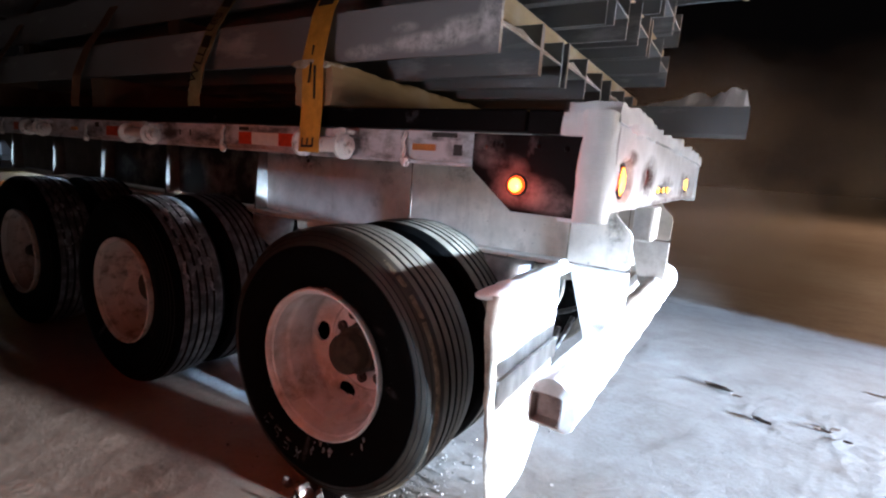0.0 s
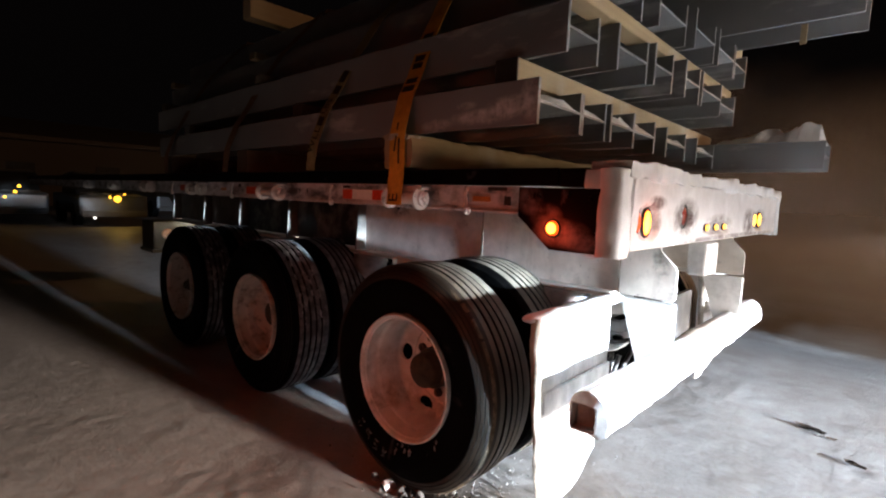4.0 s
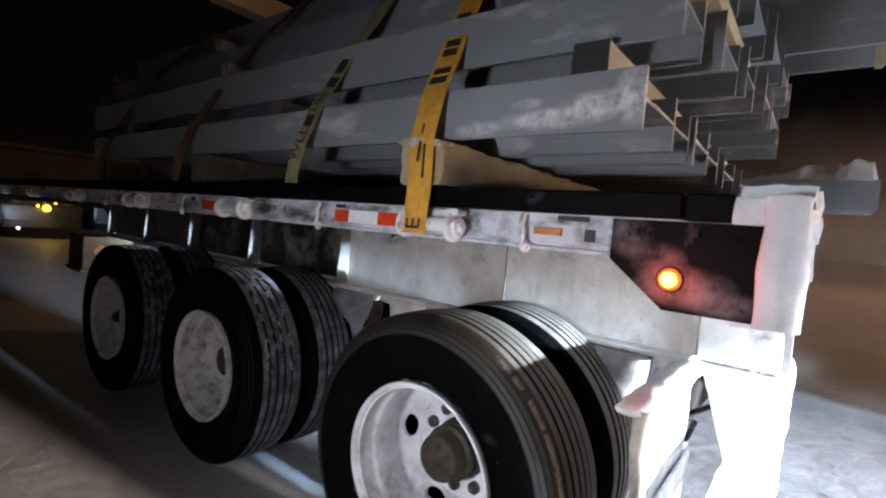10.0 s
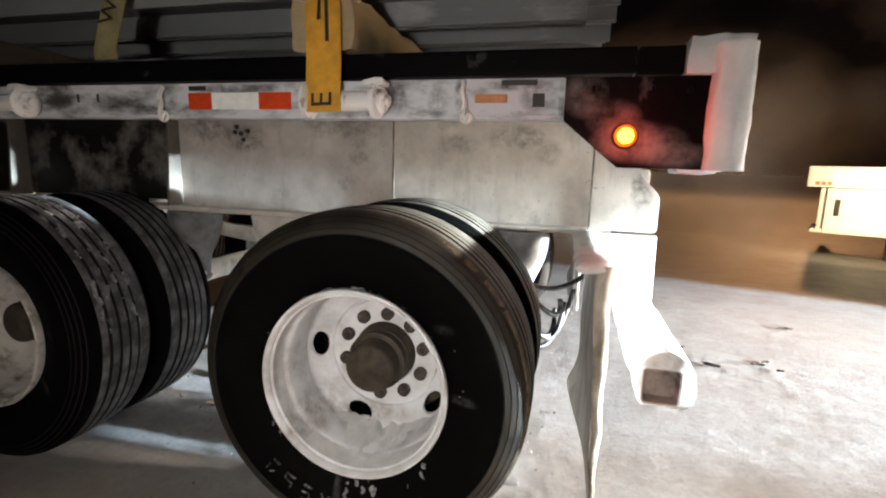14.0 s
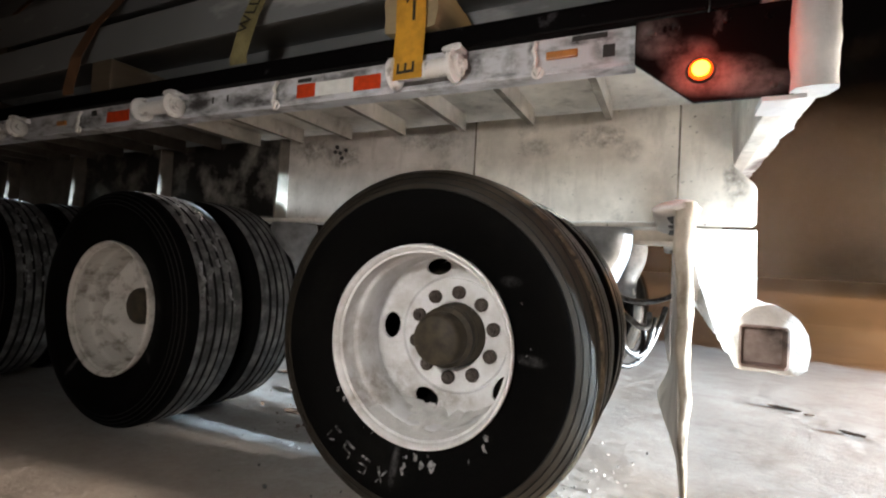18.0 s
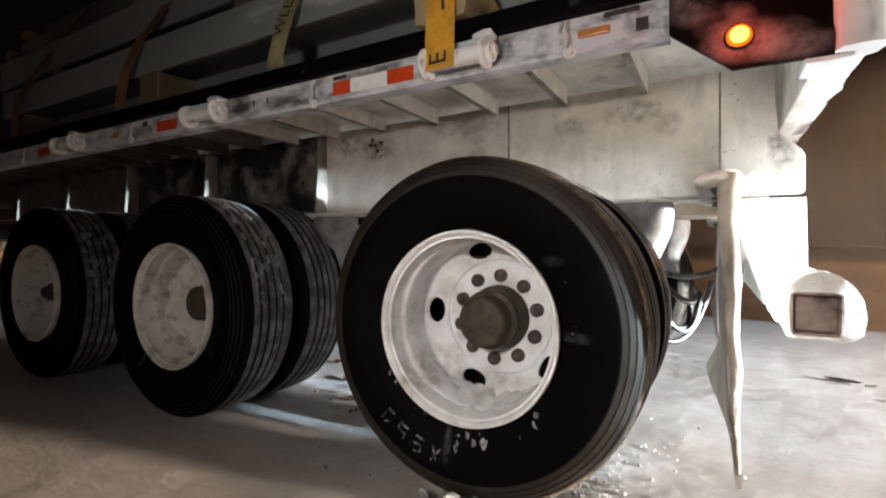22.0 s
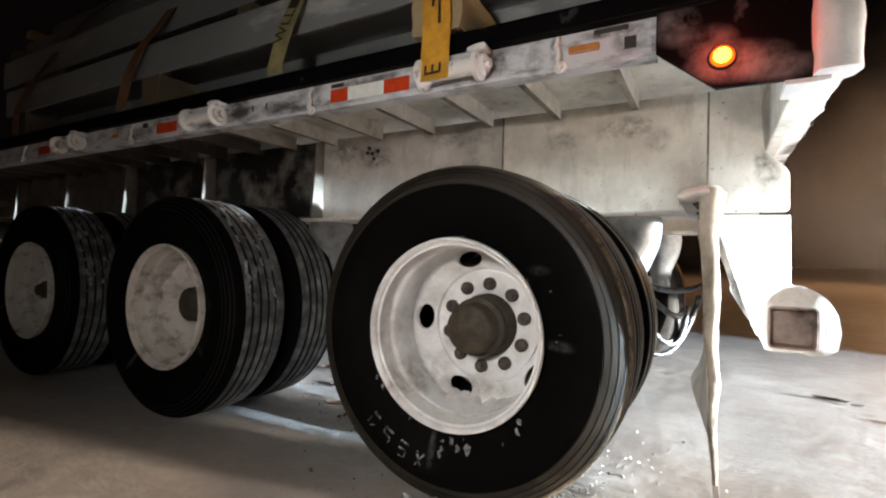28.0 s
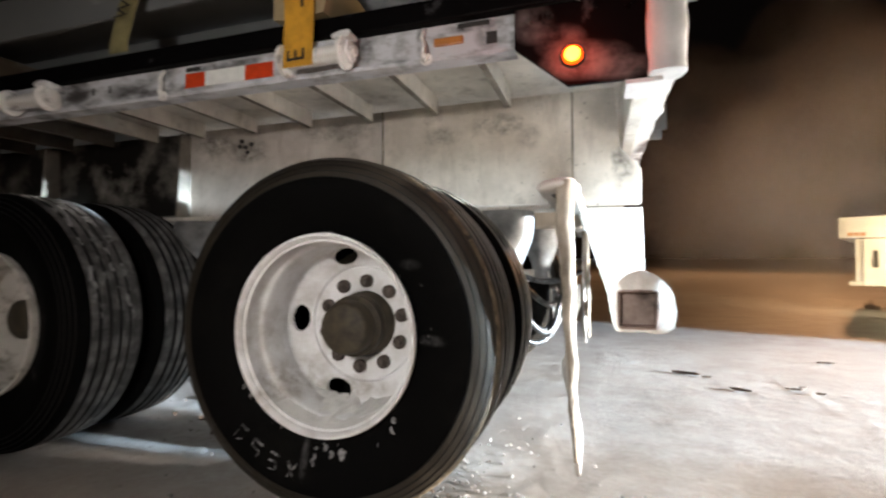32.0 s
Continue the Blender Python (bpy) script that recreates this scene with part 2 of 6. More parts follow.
# black smudges, plus shadows round hooks and winches painted as patches
RAIL_DARK = [((-0.415, 0.02, 1.365), (0.016, 0.1, 0.05), 1.0), ((-0.585, 0.02, 1.36), (0.05, 0.1, 0.05), 1.0), ((-0.152, 0.02, 1.36), (0.012, 0.1, 0.06), 1.0), ((-0.66, 0.02, 1.32), (0.05, 0.1, 0.02), 1.0), ((-1.76, 0.02, 1.36), (0.04, 0.1, 0.05), 1.0), ((-0.21, 0.02, 1.36), (0.055, 0.1, 0.045), 1.0), ((-0.27, 0.02, 1.39), (0.10, 0.1, 0.018), 1.0), ((-0.47, 0.02, 1.345), (0.035, 0.1, 0.05), 0.9), ((-0.86, 0.02, 1.36), (0.03, 0.1, 0.06), 1.0), ((-1.33, 0.02, 1.37), (0.04, 0.1, 0.05), 1.0), ((-1.10, 0.02, 1.39), (0.16, 0.1, 0.02), 1.0), ((-1.55, 0.02, 1.35), (0.10, 0.1, 0.03), 0.7), ((-2.15, 0.02, 1.37), (0.12, 0.1, 0.04), 0.9), ((-2.5, 0.02, 1.35), (0.14, 0.1, 0.04), 0.9), ((-3.2, 0.02, 1.36), (0.2, 0.1, 0.04), 0.9)]
spots(M_RAIL_WHITE.node_tree, M_RAIL_WHITE.node_tree.nodes["Principled BSDF"], world_coord(M_RAIL_WHITE.node_tree), RAIL_DARK, (0.02, 0.018, 0.018), 20.0)
REAR_DIRT = [((0.25, 0.22, 1.30), (0.1, 0.12, 0.075), 0.85), ((0.25, 0.27, 1.365), (0.1, 0.10, 0.03), 0.9), ((0.25, 0.60, 1.315), (0.1, 0.17, 0.085), 1.0), ((0.25, 1.10, 1.275), (0.1, 0.26, 0.06), 0.7), ((0.25, 1.75, 1.29), (0.1, 0.20, 0.08), 0.9), ((0.25, 2.02, 1.30), (0.1, 0.18, 0.07), 0.8), ((0.25, 1.3, 1.215), (0.1, 1.3, 0.02), 0.7)]
M_REAR_FROST = frosted("dirty_rear_frost", (0.60, 0.59, 0.585), (0.82, 0.82, 0.83), 0.6, 8.0, 0.7, 0.0, 60.0, 0.3, None, 0.8)
spots(M_REAR_FROST.node_tree, M_REAR_FROST.node_tree.nodes["Principled BSDF"], world_coord(M_REAR_FROST.node_tree), REAR_DIRT + REAR_DIRT, (0.085, 0.05, 0.045), 12.0)
WEB_STAINS = [((0.145, 0.67, 1.09), (0.045, 0.3, 0.055), 1.0), ((0.13, 0.67, 1.14), (0.03, 0.3, 0.05), 0.9), ((-1.55, 0.67, 1.28), (0.14, 0.3, 0.07), 1.0), ((-1.75, 0.67, 1.33), (0.16, 0.3, 0.06), 0.9), ((-0.56, 0.67, 1.27), (0.10, 0.3, 0.05), 0.7), ((-0.33, 0.67, 1.30), (0.12, 0.3, 0.06), 0.8), ((-1.05, 0.67, 1.33), (0.22, 0.3, 0.06), 0.7), ((-0.20, 0.67, 1.24), (0.06, 0.3, 0.06), 0.6)]
for web in (M_WEB, M_WEB_GREY):
    spots(web.node_tree, web.node_tree.nodes["Principled BSDF"], world_coord(web.node_tree), WEB_STAINS, (0.10, 0.085, 0.07))
spots(M_TYRE.node_tree, M_TYRE.node_tree.nodes["Principled BSDF"], object_coord(M_TYRE.node_tree), [((0.335, -0.04, 0.0), (0.05, 0.2, 0.018), 0.16), ((0.27, -0.04, 0.20), (0.04, 0.2, 0.018), 0.10), ((-0.05, -0.04, -0.35), (0.014, 0.2, 0.07), 0.25)], (0.26, 0.26, 0.27), 50.0)
for dull in (M_PLATE, M_RAIL_BLACK):
    dull.node_tree.nodes["Principled BSDF"].inputs["Specular IOR Level"].default_value = 0.03
M_TYRE.node_tree.nodes["Principled BSDF"].inputs["Specular IOR Level"].default_value = 0.06
# brown headlamp sheen on the tyre shoulder is mixed into its base colour
M_SHOULDER = frosted("brown_sheen_shoulder", (0.008, 0.0058, 0.0034), (0.030, 0.022, 0.012), 0.4, 18.0, 0.45, 0.0, 190.0, 0.2)
M_GROOVE = frosted("tread_groove", (0.003, 0.003, 0.003), (0.010, 0.010, 0.010), 0.2, 30.0, 0.8, 0.0, 120.0, 0.1)


def plain(name, color, rough=0.6, metal=0.0, spread=0.2, scale=25.0):
    m, nt, b = material(name)
    co = world_coord(nt)
    n = noise_tex(nt, co, scale, 6.0, 0.65)
    nt.links.new(ramp(nt, n, [(0.25, tuple(c * (1 - spread) for c in color)), (0.75, tuple(min(1.0, c * (1 + spread)) for c in color))]), b.inputs["Base Color"])
    b.inputs["Roughness"].default_value, b.inputs["Metallic"].default_value = rough, metal
    bump(nt, b, noise_tex(nt, co, scale * 8, 3.0), 0.2, 0.002)
    return m


def glow(name, color, strength):
    m, nt, b = material(name)
    b.inputs["Base Color"].default_value = (*color, 1)
    b.inputs["Emission Color"].default_value = (*color, 1)
    b.inputs["Emission Strength"].default_value = strength
    b.inputs["Roughness"].default_value = 0.25
    return m


def wood(name, color):
    m, nt, b = material(name)
    co = object_coord(nt)
    grain = noise_tex(nt, co, 9.0, 8.0, 0.7, (3.0, 0.25, 6.0))
    blot = noise_tex(nt, co, 3.0, 4.0, 0.6)
    c = mix(nt, grain, tuple(v * 0.6 for v in color), color)
    nt.links.new(mix(nt, ramp(nt, blot, [(0.55, (0, 0, 0)), (0.75, (0.5, 0.5, 0.5))]), c, (0.55, 0.52, 0.48)), b.inputs["Base Color"])
    b.inputs["Roughness"].default_value = 0.8
    bump(nt, b, grain, 0.4, 0.003)
    return m


def webbing(name, color):
    m, nt, b = material(name)
    co = object_coord(nt)
    weave = nt.nodes.new("ShaderNodeTexWave")
    weave.inputs["Scale"].default_value = 160.0
    weave.inputs["Distortion"].default_value = 1.5
    nt.links.new(co, weave.inputs["Vector"])
    dirt = noise_tex(nt, co, 11.0, 6.0, 0.7)
    nt.links.new(ramp(nt, dirt, [(0.3, tuple(v * 0.55 for v in color)), (0.62, color)]), b.inputs["Base Color"])
    b.inputs["Roughness"].default_value = 0.75
    bump(nt, b, weave.outputs["Fac"], 0.35, 0.0015)
    return m


def snow_ground():
    m, nt, b = material("packed_snow")
    co = world_coord(nt)
    big = noise_tex(nt, co, 0.55, 5.0, 0.6)
    mid = noise_tex(nt, co, 5.2, 8.0, 0.72, (0.7, 1.0, 1.0))
    fine = noise_tex(nt, co, 38.0, 6.0, 0.72)
    clean, dirty = (0.33, 0.345, 0.362), (0.25, 0.245, 0.242)
    c = mix(nt, ramp(nt, big, [(0.34, (0, 0, 0)), (0.66, (1, 1, 1))]), dirty, clean)
    c = mix(nt, ramp(nt, mid, [(0.34, (0.7, 0.7, 0.7)), (0.56, (0, 0, 0))]), c, (0.19, 0.177, 0.168))
    c = mix(nt, ramp(nt, fine, [(0.36, (0.6, 0.6, 0.6)), (0.52, (0, 0, 0))]), c, (0.20, 0.19, 0.183))
    # dirty brown snow along the trailer's near side; its darker colour also dims lamp light there
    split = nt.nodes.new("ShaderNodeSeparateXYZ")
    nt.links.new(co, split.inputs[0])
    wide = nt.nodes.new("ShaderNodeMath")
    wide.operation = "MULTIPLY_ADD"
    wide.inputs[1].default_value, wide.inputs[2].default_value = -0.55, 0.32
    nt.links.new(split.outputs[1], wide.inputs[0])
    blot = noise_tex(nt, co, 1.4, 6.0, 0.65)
    near_tone = math_node(nt, "ADD", wide.outputs[0], math_node(nt, "MULTIPLY", blot, 0.55))
    near_brown = mix(nt, noise_tex(nt, co, 14.0, 6.0, 0.7), (0.21, 0.150, 0.115), (0.45, 0.375, 0.315))
    c = mix(nt, ramp(nt, near_tone, [(0.46, (0, 0, 0)), (0.78, (0.8, 0.8, 0.8))]), c, near_brown)
    nt.links.new(c, b.inputs["Base Color"])
    b.inputs["Roughness"].default_value = 0.75
    h = math_node(nt, "ADD", math_node(nt, "MULTIPLY", mid, 0.65), math_node(nt, "MULTIPLY", fine, 0.35))
    b.inputs["Roughness"].default_value = 0.55
    bump(nt, b, h, 0.85, 0.014)
    return m


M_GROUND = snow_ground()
M_ORANGE_GLOW = glow("amber_lens_glow", (1.0, 0.12, 0.006), 2.2)
M_CORE_GLOW = glow("amber_lens_core", (1.0, 0.52, 0.05), 5.5)
M_RED_GLOW = glow("red_lens_glow", (1.0, 0.075, 0.02), 2.0)
M_LENS_OFF = plain("unlit_red_lens", (0.16, 0.018, 0.014), 0.25, 0.0, 0.3)
M_GROMMET = plain("black_grommet", (0.012, 0.012, 0.012), 0.6)
M_RED_TAPE = plain("red_reflective_tape", (0.62, 0.060, 0.016), 0.35, 0.0, 0.25, 40.0)
M_WHITE_TAPE = plain("white_reflective_tape", (0.86, 0.88, 0.87), 0.3, 0.0, 0.12, 40.0)
M_AMBER_LENS = plain("amber_marker_lens", (0.50, 0.20, 0.05), 0.3, 0.0, 0.35, 40.0)
M_STRAP = webbing("yellow_webbing", (0.76, 0.385, 0.035))
M_STRAP_OLD = webbing("faded_webbing", (0.30, 0.265, 0.125))
M_STRAP_RUST = webbing("brown_webbing", (0.20, 0.10, 0.05))
M_PRINT = plain("black_print", (0.022, 0.018, 0.012), 0.7)
M_WOOD = wood("pale_timber", (0.46, 0.36, 0.215))
M_WOOD_DARK = wood("dark_timber", (0.15, 0.115, 0.080))
M_YELLOW = plain("yellow_paint", (0.075, 0.045, 0.005), 0.5)
M_DARK = plain("dark_steel", (0.03, 0.029, 0.028), 0.6, 0.2)
M_FAR_WALL = plain("dark_cladding", (0.10, 0.085, 0.07), 0.8)


# ---- mesh helpers ----
def link_mesh(name, bm, mat, parent=None, label=""):
    me = bpy.data.meshes.new(name)
    bmesh.ops.recalc_face_normals(bm, faces=bm.faces)
    bm.to_mesh(me)
    bm.free()
    for m in mat if isinstance(mat, (list, tuple)) else [mat]:
        me.materials.append(m)
    ob = new(name, me)
    if parent:
        ob.parent = parent
    if label:
        tagged(ob, label)
    return ob


def part(name, bm, mat, parent, label=""):
    return link_mesh(name, bm, mat, parent, label)


def twin(ob, m, parent):
    """Another object on the same mesh."""
    o = new(ob.name.split(".")[0], ob.data)
    o.parent, o.matrix_basis = parent, m
    if "label" in ob:
        o["label"] = ob["label"]
    return o


def smooth(ob, angle=35):
    me = ob.data
    me.polygons.foreach_set("use_smooth", [True] * len(me.polygons))
    me.set_sharp_from_angle(angle=radians(angle))
    return ob


def box(x0, x1, y0, y1, z0, z1, bevel=0.004, bm=None):
    bm = bm or bmesh.new()
    made = bmesh.ops.create_cube(bm, size=1.0, matrix=Matrix.Translation(((x0 + x1) / 2, (y0 + y1) / 2, (z0 + z1) / 2)) @ Matrix.Diagonal((x1 - x0, y1 - y0, z1 - z0, 1)))
    if bevel:
        edges = {e for v in made["verts"] for e in v.link_edges}
        bmesh.ops.bevel(bm, geom=list(edges), offset=bevel, segments=2, affect="EDGES", profile=0.6)
    return bm


def prism(outline, axis, a, b, bevel=0.0, bm=None):
    """A flat outline pushed along an axis from a to b; the outline is in the other two axes, in order."""
    bm = bm or bmesh.new()
    order = {"x": lambda u, v, w: (w, u, v), "y": lambda u, v, w: (u, w, v), "z": lambda u, v, w: (u, v, w)}[axis]
    low = [bm.verts.new(order(u, v, a)) for u, v in outline]
    high = [bm.verts.new(order(u, v, b)) for u, v in outline]
    faces = [bm.faces.new(low), bm.faces.new(high[::-1])]
    n = len(outline)
    for i in range(n):
        faces.append(bm.faces.new((low[i], low[(i + 1) % n], high[(i + 1) % n], high[i])))
    if bevel:
        edges = {e for f in faces for e in f.edges}
        bmesh.ops.bevel(bm, geom=list(edges), offset=bevel, segments=2, affect="EDGES", profile=0.6)
    return bm


def lathe(profile, segments, bm=None, centre=(0, 0, 0), mats=None, closed=True):
    """Turn a profile of (radius, y) about the y axis."""
    bm = bm or bmesh.new()
    cx, cy, cz = centre
    rings = []
    for r, y in profile:
        if r < 1e-6:
            rings.append([bm.verts.new((cx, cy + y, cz))] * segments)
        else:
            rings.append([bm.verts.new((cx + r * math.cos(2 * math.pi * i / segments), cy + y, cz + r * math.sin(2 * math.pi * i / segments))) for i in range(segments)])
    for k, (a, b) in enumerate(zip(rings, rings[1:])):
        for i in range(segments):
            j = (i + 1) % segments
            vs = []
            for v in (a[i], a[j], b[j], b[i]):
                if v not in vs:
                    vs.append(v)
            if len(vs) > 2:
                f = bm.faces.new(vs)
                f.material_index = mats[k] if mats else 0
    return bm


def tube(points, radius, sides=8, bm=None):
    bm = bm or bmesh.new()
    pts = [Vector(p) for p in points]
    rings = []
    for i, p in enumerate(pts):
        d = (pts[min(i + 1, len(pts) - 1)] - pts[max(i - 1, 0)]).normalized()
        u = d.orthogonal().normalized()
        if rings:
            u = (rings[-1][1] - d * rings[-1][1].dot(d)).normalized()
        v = d.cross(u)
        rings.append(([bm.verts.new(p + radius * (math.cos(2 * math.pi * k / sides) * u + math.sin(2 * math.pi * k / sides) * v)) for k in range(sides)], u))
    for (a, _), (b, _) in zip(rings, rings[1:]):
        for k in range(sides):
            bm.faces.new((a[k], a[(k + 1) % sides], b[(k + 1) % sides], b[k]))
    bm.faces.new(rings[0][0][::-1])
    bm.faces.new(rings[-1][0])
    return bm


def arc_points(a, b, sag, n=9):
    a, b = Vector(a), Vector(b)
    return [a.lerp(b, i / (n - 1)) + Vector(sag) * (1 - (2 * i / (n - 1) - 1) ** 2) for i in range(n)]


def crust(x0, x1, y0, y1, z, height, step, seed, edge=0.02, rise=None):
    """A lump-topped layer of snow on a level surface, with a ragged rim."""
    bm = bmesh.new()
    nx, ny = max(2, round((x1 - x0) / step)), max(2, round((y1 - y0) / step))
    top = {}
    for i in range(nx + 1):
        for j in range(ny + 1):
            x, y = x0 + (x1 - x0) * i / nx, y0 + (y1 - y0) * j / ny
            p = Vector((x * 9 + seed, y * 9, seed * 1.7))
            rim = i in (0, nx) or j in (0, ny)
            h = height * (0.55 + 0.75 * noise.fractal(p, 0.9, 2.0, 4)) if not rim else 0.0
            if rise:
                h *= rise(x, y)
            off = edge * noise.noise(p * 1.3) if rim else 0
            top[i, j] = bm.verts.new((x + (off if i in (0, nx) else 0), y + (off if j in (0, ny) else 0), z + max(h, 0.0005 if rim else 0.001)))
    for i in range(nx):
        for j in range(ny):
            bm.faces.new((top[i, j], top[i + 1, j], top[i + 1, j + 1], top[i, j + 1]))
    ring = [top[i, 0] for i in range(nx + 1)] + [top[nx, j] for j in range(1, ny + 1)] + [top[i, ny] for i in range(nx - 1, -1, -1)] + [top[0, j] for j in range(ny - 1, 0, -1)]
    bm.faces.new(ring[::-1])
    return bm


def lumpy(bm, amount, scale, seed, cuts=0):
    """Push the surface of a mesh about by noise."""
    if cuts:
        bmesh.ops.subdivide_edges(bm, edges=bm.edges[:], cuts=cuts, use_grid_fill=True)
    bm.normal_update()
    for v in bm.verts:
        p = v.co * scale + Vector((seed, seed * 0.7, -seed))
        v.co += v.normal * amount * noise.fractal(p, 1.0, 2.0, 3)
    return bm


def slab_lumpy(x0, x1, y0, y1, z0, z1, amount, scale, seed, step, rounded=0.0, axes=(0, 2)):
    """A closed block of ice cut into small faces and pushed about."""
    bm = bmesh.new()
    n = [max(1, round((b - a) / step)) for a, b in ((x0, x1), (y0, y1), (z0, z1))]
    seen = {}

    def vert(i, j, k):
        if (i, j, k) not in seen:
            seen[i, j, k] = bm.verts.new((x0 + (x1 - x0) * i / n[0], y0 + (y1 - y0) * j / n[1], z0 + (z1 - z0) * k / n[2]))
        return seen[i, j, k]

    for k in (0, n[2]):
        for i in range(n[0]):
            for j in range(n[1]):
                bm.faces.new((vert(i, j, k), vert(i + 1, j, k), vert(i + 1, j + 1, k), vert(i, j + 1, k)))
    for j in (0, n[1]):
        for i in range(n[0]):
            for k in range(n[2]):
                bm.faces.new((vert(i, j, k), vert(i + 1, j, k), vert(i + 1, j, k + 1), vert(i, j, k + 1)))
    for i in (0, n[0]):
        for j in range(n[1]):
            for k in range(n[2]):
                bm.faces.new((vert(i, j, k), vert(i, j + 1, k), vert(i, j + 1, k + 1), vert(i, j, k + 1)))
    bmesh.ops.recalc_face_normals(bm, faces=bm.faces)
    if rounded:
        low, high = (x0, y0, z0), (x1, y1, z1)
        a, b = axes
        for v in bm.verts:
            u = 2 * (v.co[a] - low[a]) / (high[a] - low[a]) - 1
            w = 2 * (v.co[b] - low[b]) / (high[b] - low[b]) - 1
            u2, w2 = u * math.sqrt(1 - w * w / 2), w * math.sqrt(1 - u * u / 2)
            u, w = u + (u2 - u) * rounded, w + (w2 - w) * rounded
            v.co[a] = low[a] + (u + 1) / 2 * (high[a] - low[a])
            v.co[b] = low[b] + (w + 1) / 2 * (high[b] - low[b])
    return lumpy(bm, amount, scale, seed)


def film_patch(u0, u1, v0, v1, step, place, amount, scale, seed, bias, edge=0.25):
    """A ragged film that stands proud where the noise is high and sinks under its support elsewhere."""
    bm = bmesh.new()
    nu, nv = max(2, round((u1 - u0) / step)), max(2, round((v1 - v0) / step))
    rows = []
    for i in range(nu + 1):
        row = []
        for j in range(nv + 1):
            p, q = i / nu, j / nv
            u, v = u0 + (u1 - u0) * p, v0 + (v1 - v0) * q
            h = noise.fractal(Vector((u * scale[0] + seed, v * scale[1], seed * 1.3)), 0.8, 2.1, 5) + bias
            rim = min(p, 1 - p, q, 1 - q) / edge
            h -= 0.9 * max(0.0, 1 - rim)
            row.append((bm.verts.new(place(u, v, amount * max(-0.6, min(0.8, h)))), h))
        rows.append(row)
    for p, q in zip(rows, rows[1:]):
        for a, b, c, d in zip(p, p[1:], q[1:], q):
            if max(a[1], b[1], c[1], d[1]) > -0.08:
                bm.faces.new((a[0], b[0], c[0], d[0]))
    loose = [v for v in bm.verts if not v.link_faces]
    bmesh.ops.delete(bm, geom=loose, context="VERTS")
    return bm


# ---- ground ----
def swell(x, y):
    """Raises the packed snow round the rear axle to fit the camera's view of the tyre."""
    return 0.034 * math.exp(-((x + 0.70) / 0.62) ** 4 - ((y - 0.5) / 1.1) ** 4)


def build_ground():
    def steps(centre):
        near = [i * 0.024 for i in range(0, 125)]
        far = [near[-1] * 1.13 ** k for k in range(1, 46)]
        half = near + far
        return [centre - h for h in half[:0:-1]] + [centre + h for h in half]

    xs, ys = steps(-0.8), steps(0.9)
    verts = []
    for x in xs:
        for y in ys:
            d = math.hypot(x + 0.8, y - 0.9)
            near = max(0.0, 1 - d / 9)
            h = 0.0045 * noise.fractal(Vector((x * 1.7, y * 2.6, 0.3)), 1.0, 2.0, 4) + 0.0022 * noise.fractal(Vector((x * 9, y * 9, 4.0)), 0.9, 2.0, 3)
            rough = max(0.0, noise.noise(Vector((x * 1.3, y * 1.3, 7.0))) + 0.35 + 0.5 * math.exp(-((x - 0.0) / 0.6) ** 2 - (y / 0.8) ** 2))
            h += 0.0075 * rough * max(0.0, noise.fractal(Vector((x * 15, y * 15, 2.0)), 0.8, 2.1, 4)) if d < 3.5 else 0.0
            far = min(1.0, max(0.0, (d - 10) / 25)) * 0.12 * noise.fractal(Vector((x * 0.12, y * 0.12, 9.0)), 1.0, 2.0, 3)
            verts.append((x, y, h * near - 0.006 + far + swell(x, y)))
    n = len(ys)
    faces = [(i * n + j, (i + 1) * n + j, (i + 1) * n + j + 1, i * n + j + 1) for i in range(len(xs) - 1) for j in range(n - 1)]
    me = bpy.data.meshes.new("ground")
    me.from_pydata(verts, [], faces)
    me.materials.append(M_GROUND)
    ob = new("ground", me)
    smooth(ob, 60)
    tagged(ob, "packed dirty snow covering the yard", "ground", kind="structure")


build_ground()

# ---- the trailer ----
WIDE, FRONT, REAR = 2.6, -12.5, 0.18
AXLES = (-0.695, -2.225, -3.61)
HUB_Z = (0.5425, 0.512, 0.510)
OUT_Y, IN_Y = (0.0, 0.04, 0.04), (0.595, 0.59, 0.59)
TYRE_R = 0.515
trailer = new("flatbed_trailer")
tagged(trailer, "frost-covered three-axle flatbed trailer standing on packed snow", "trailer")


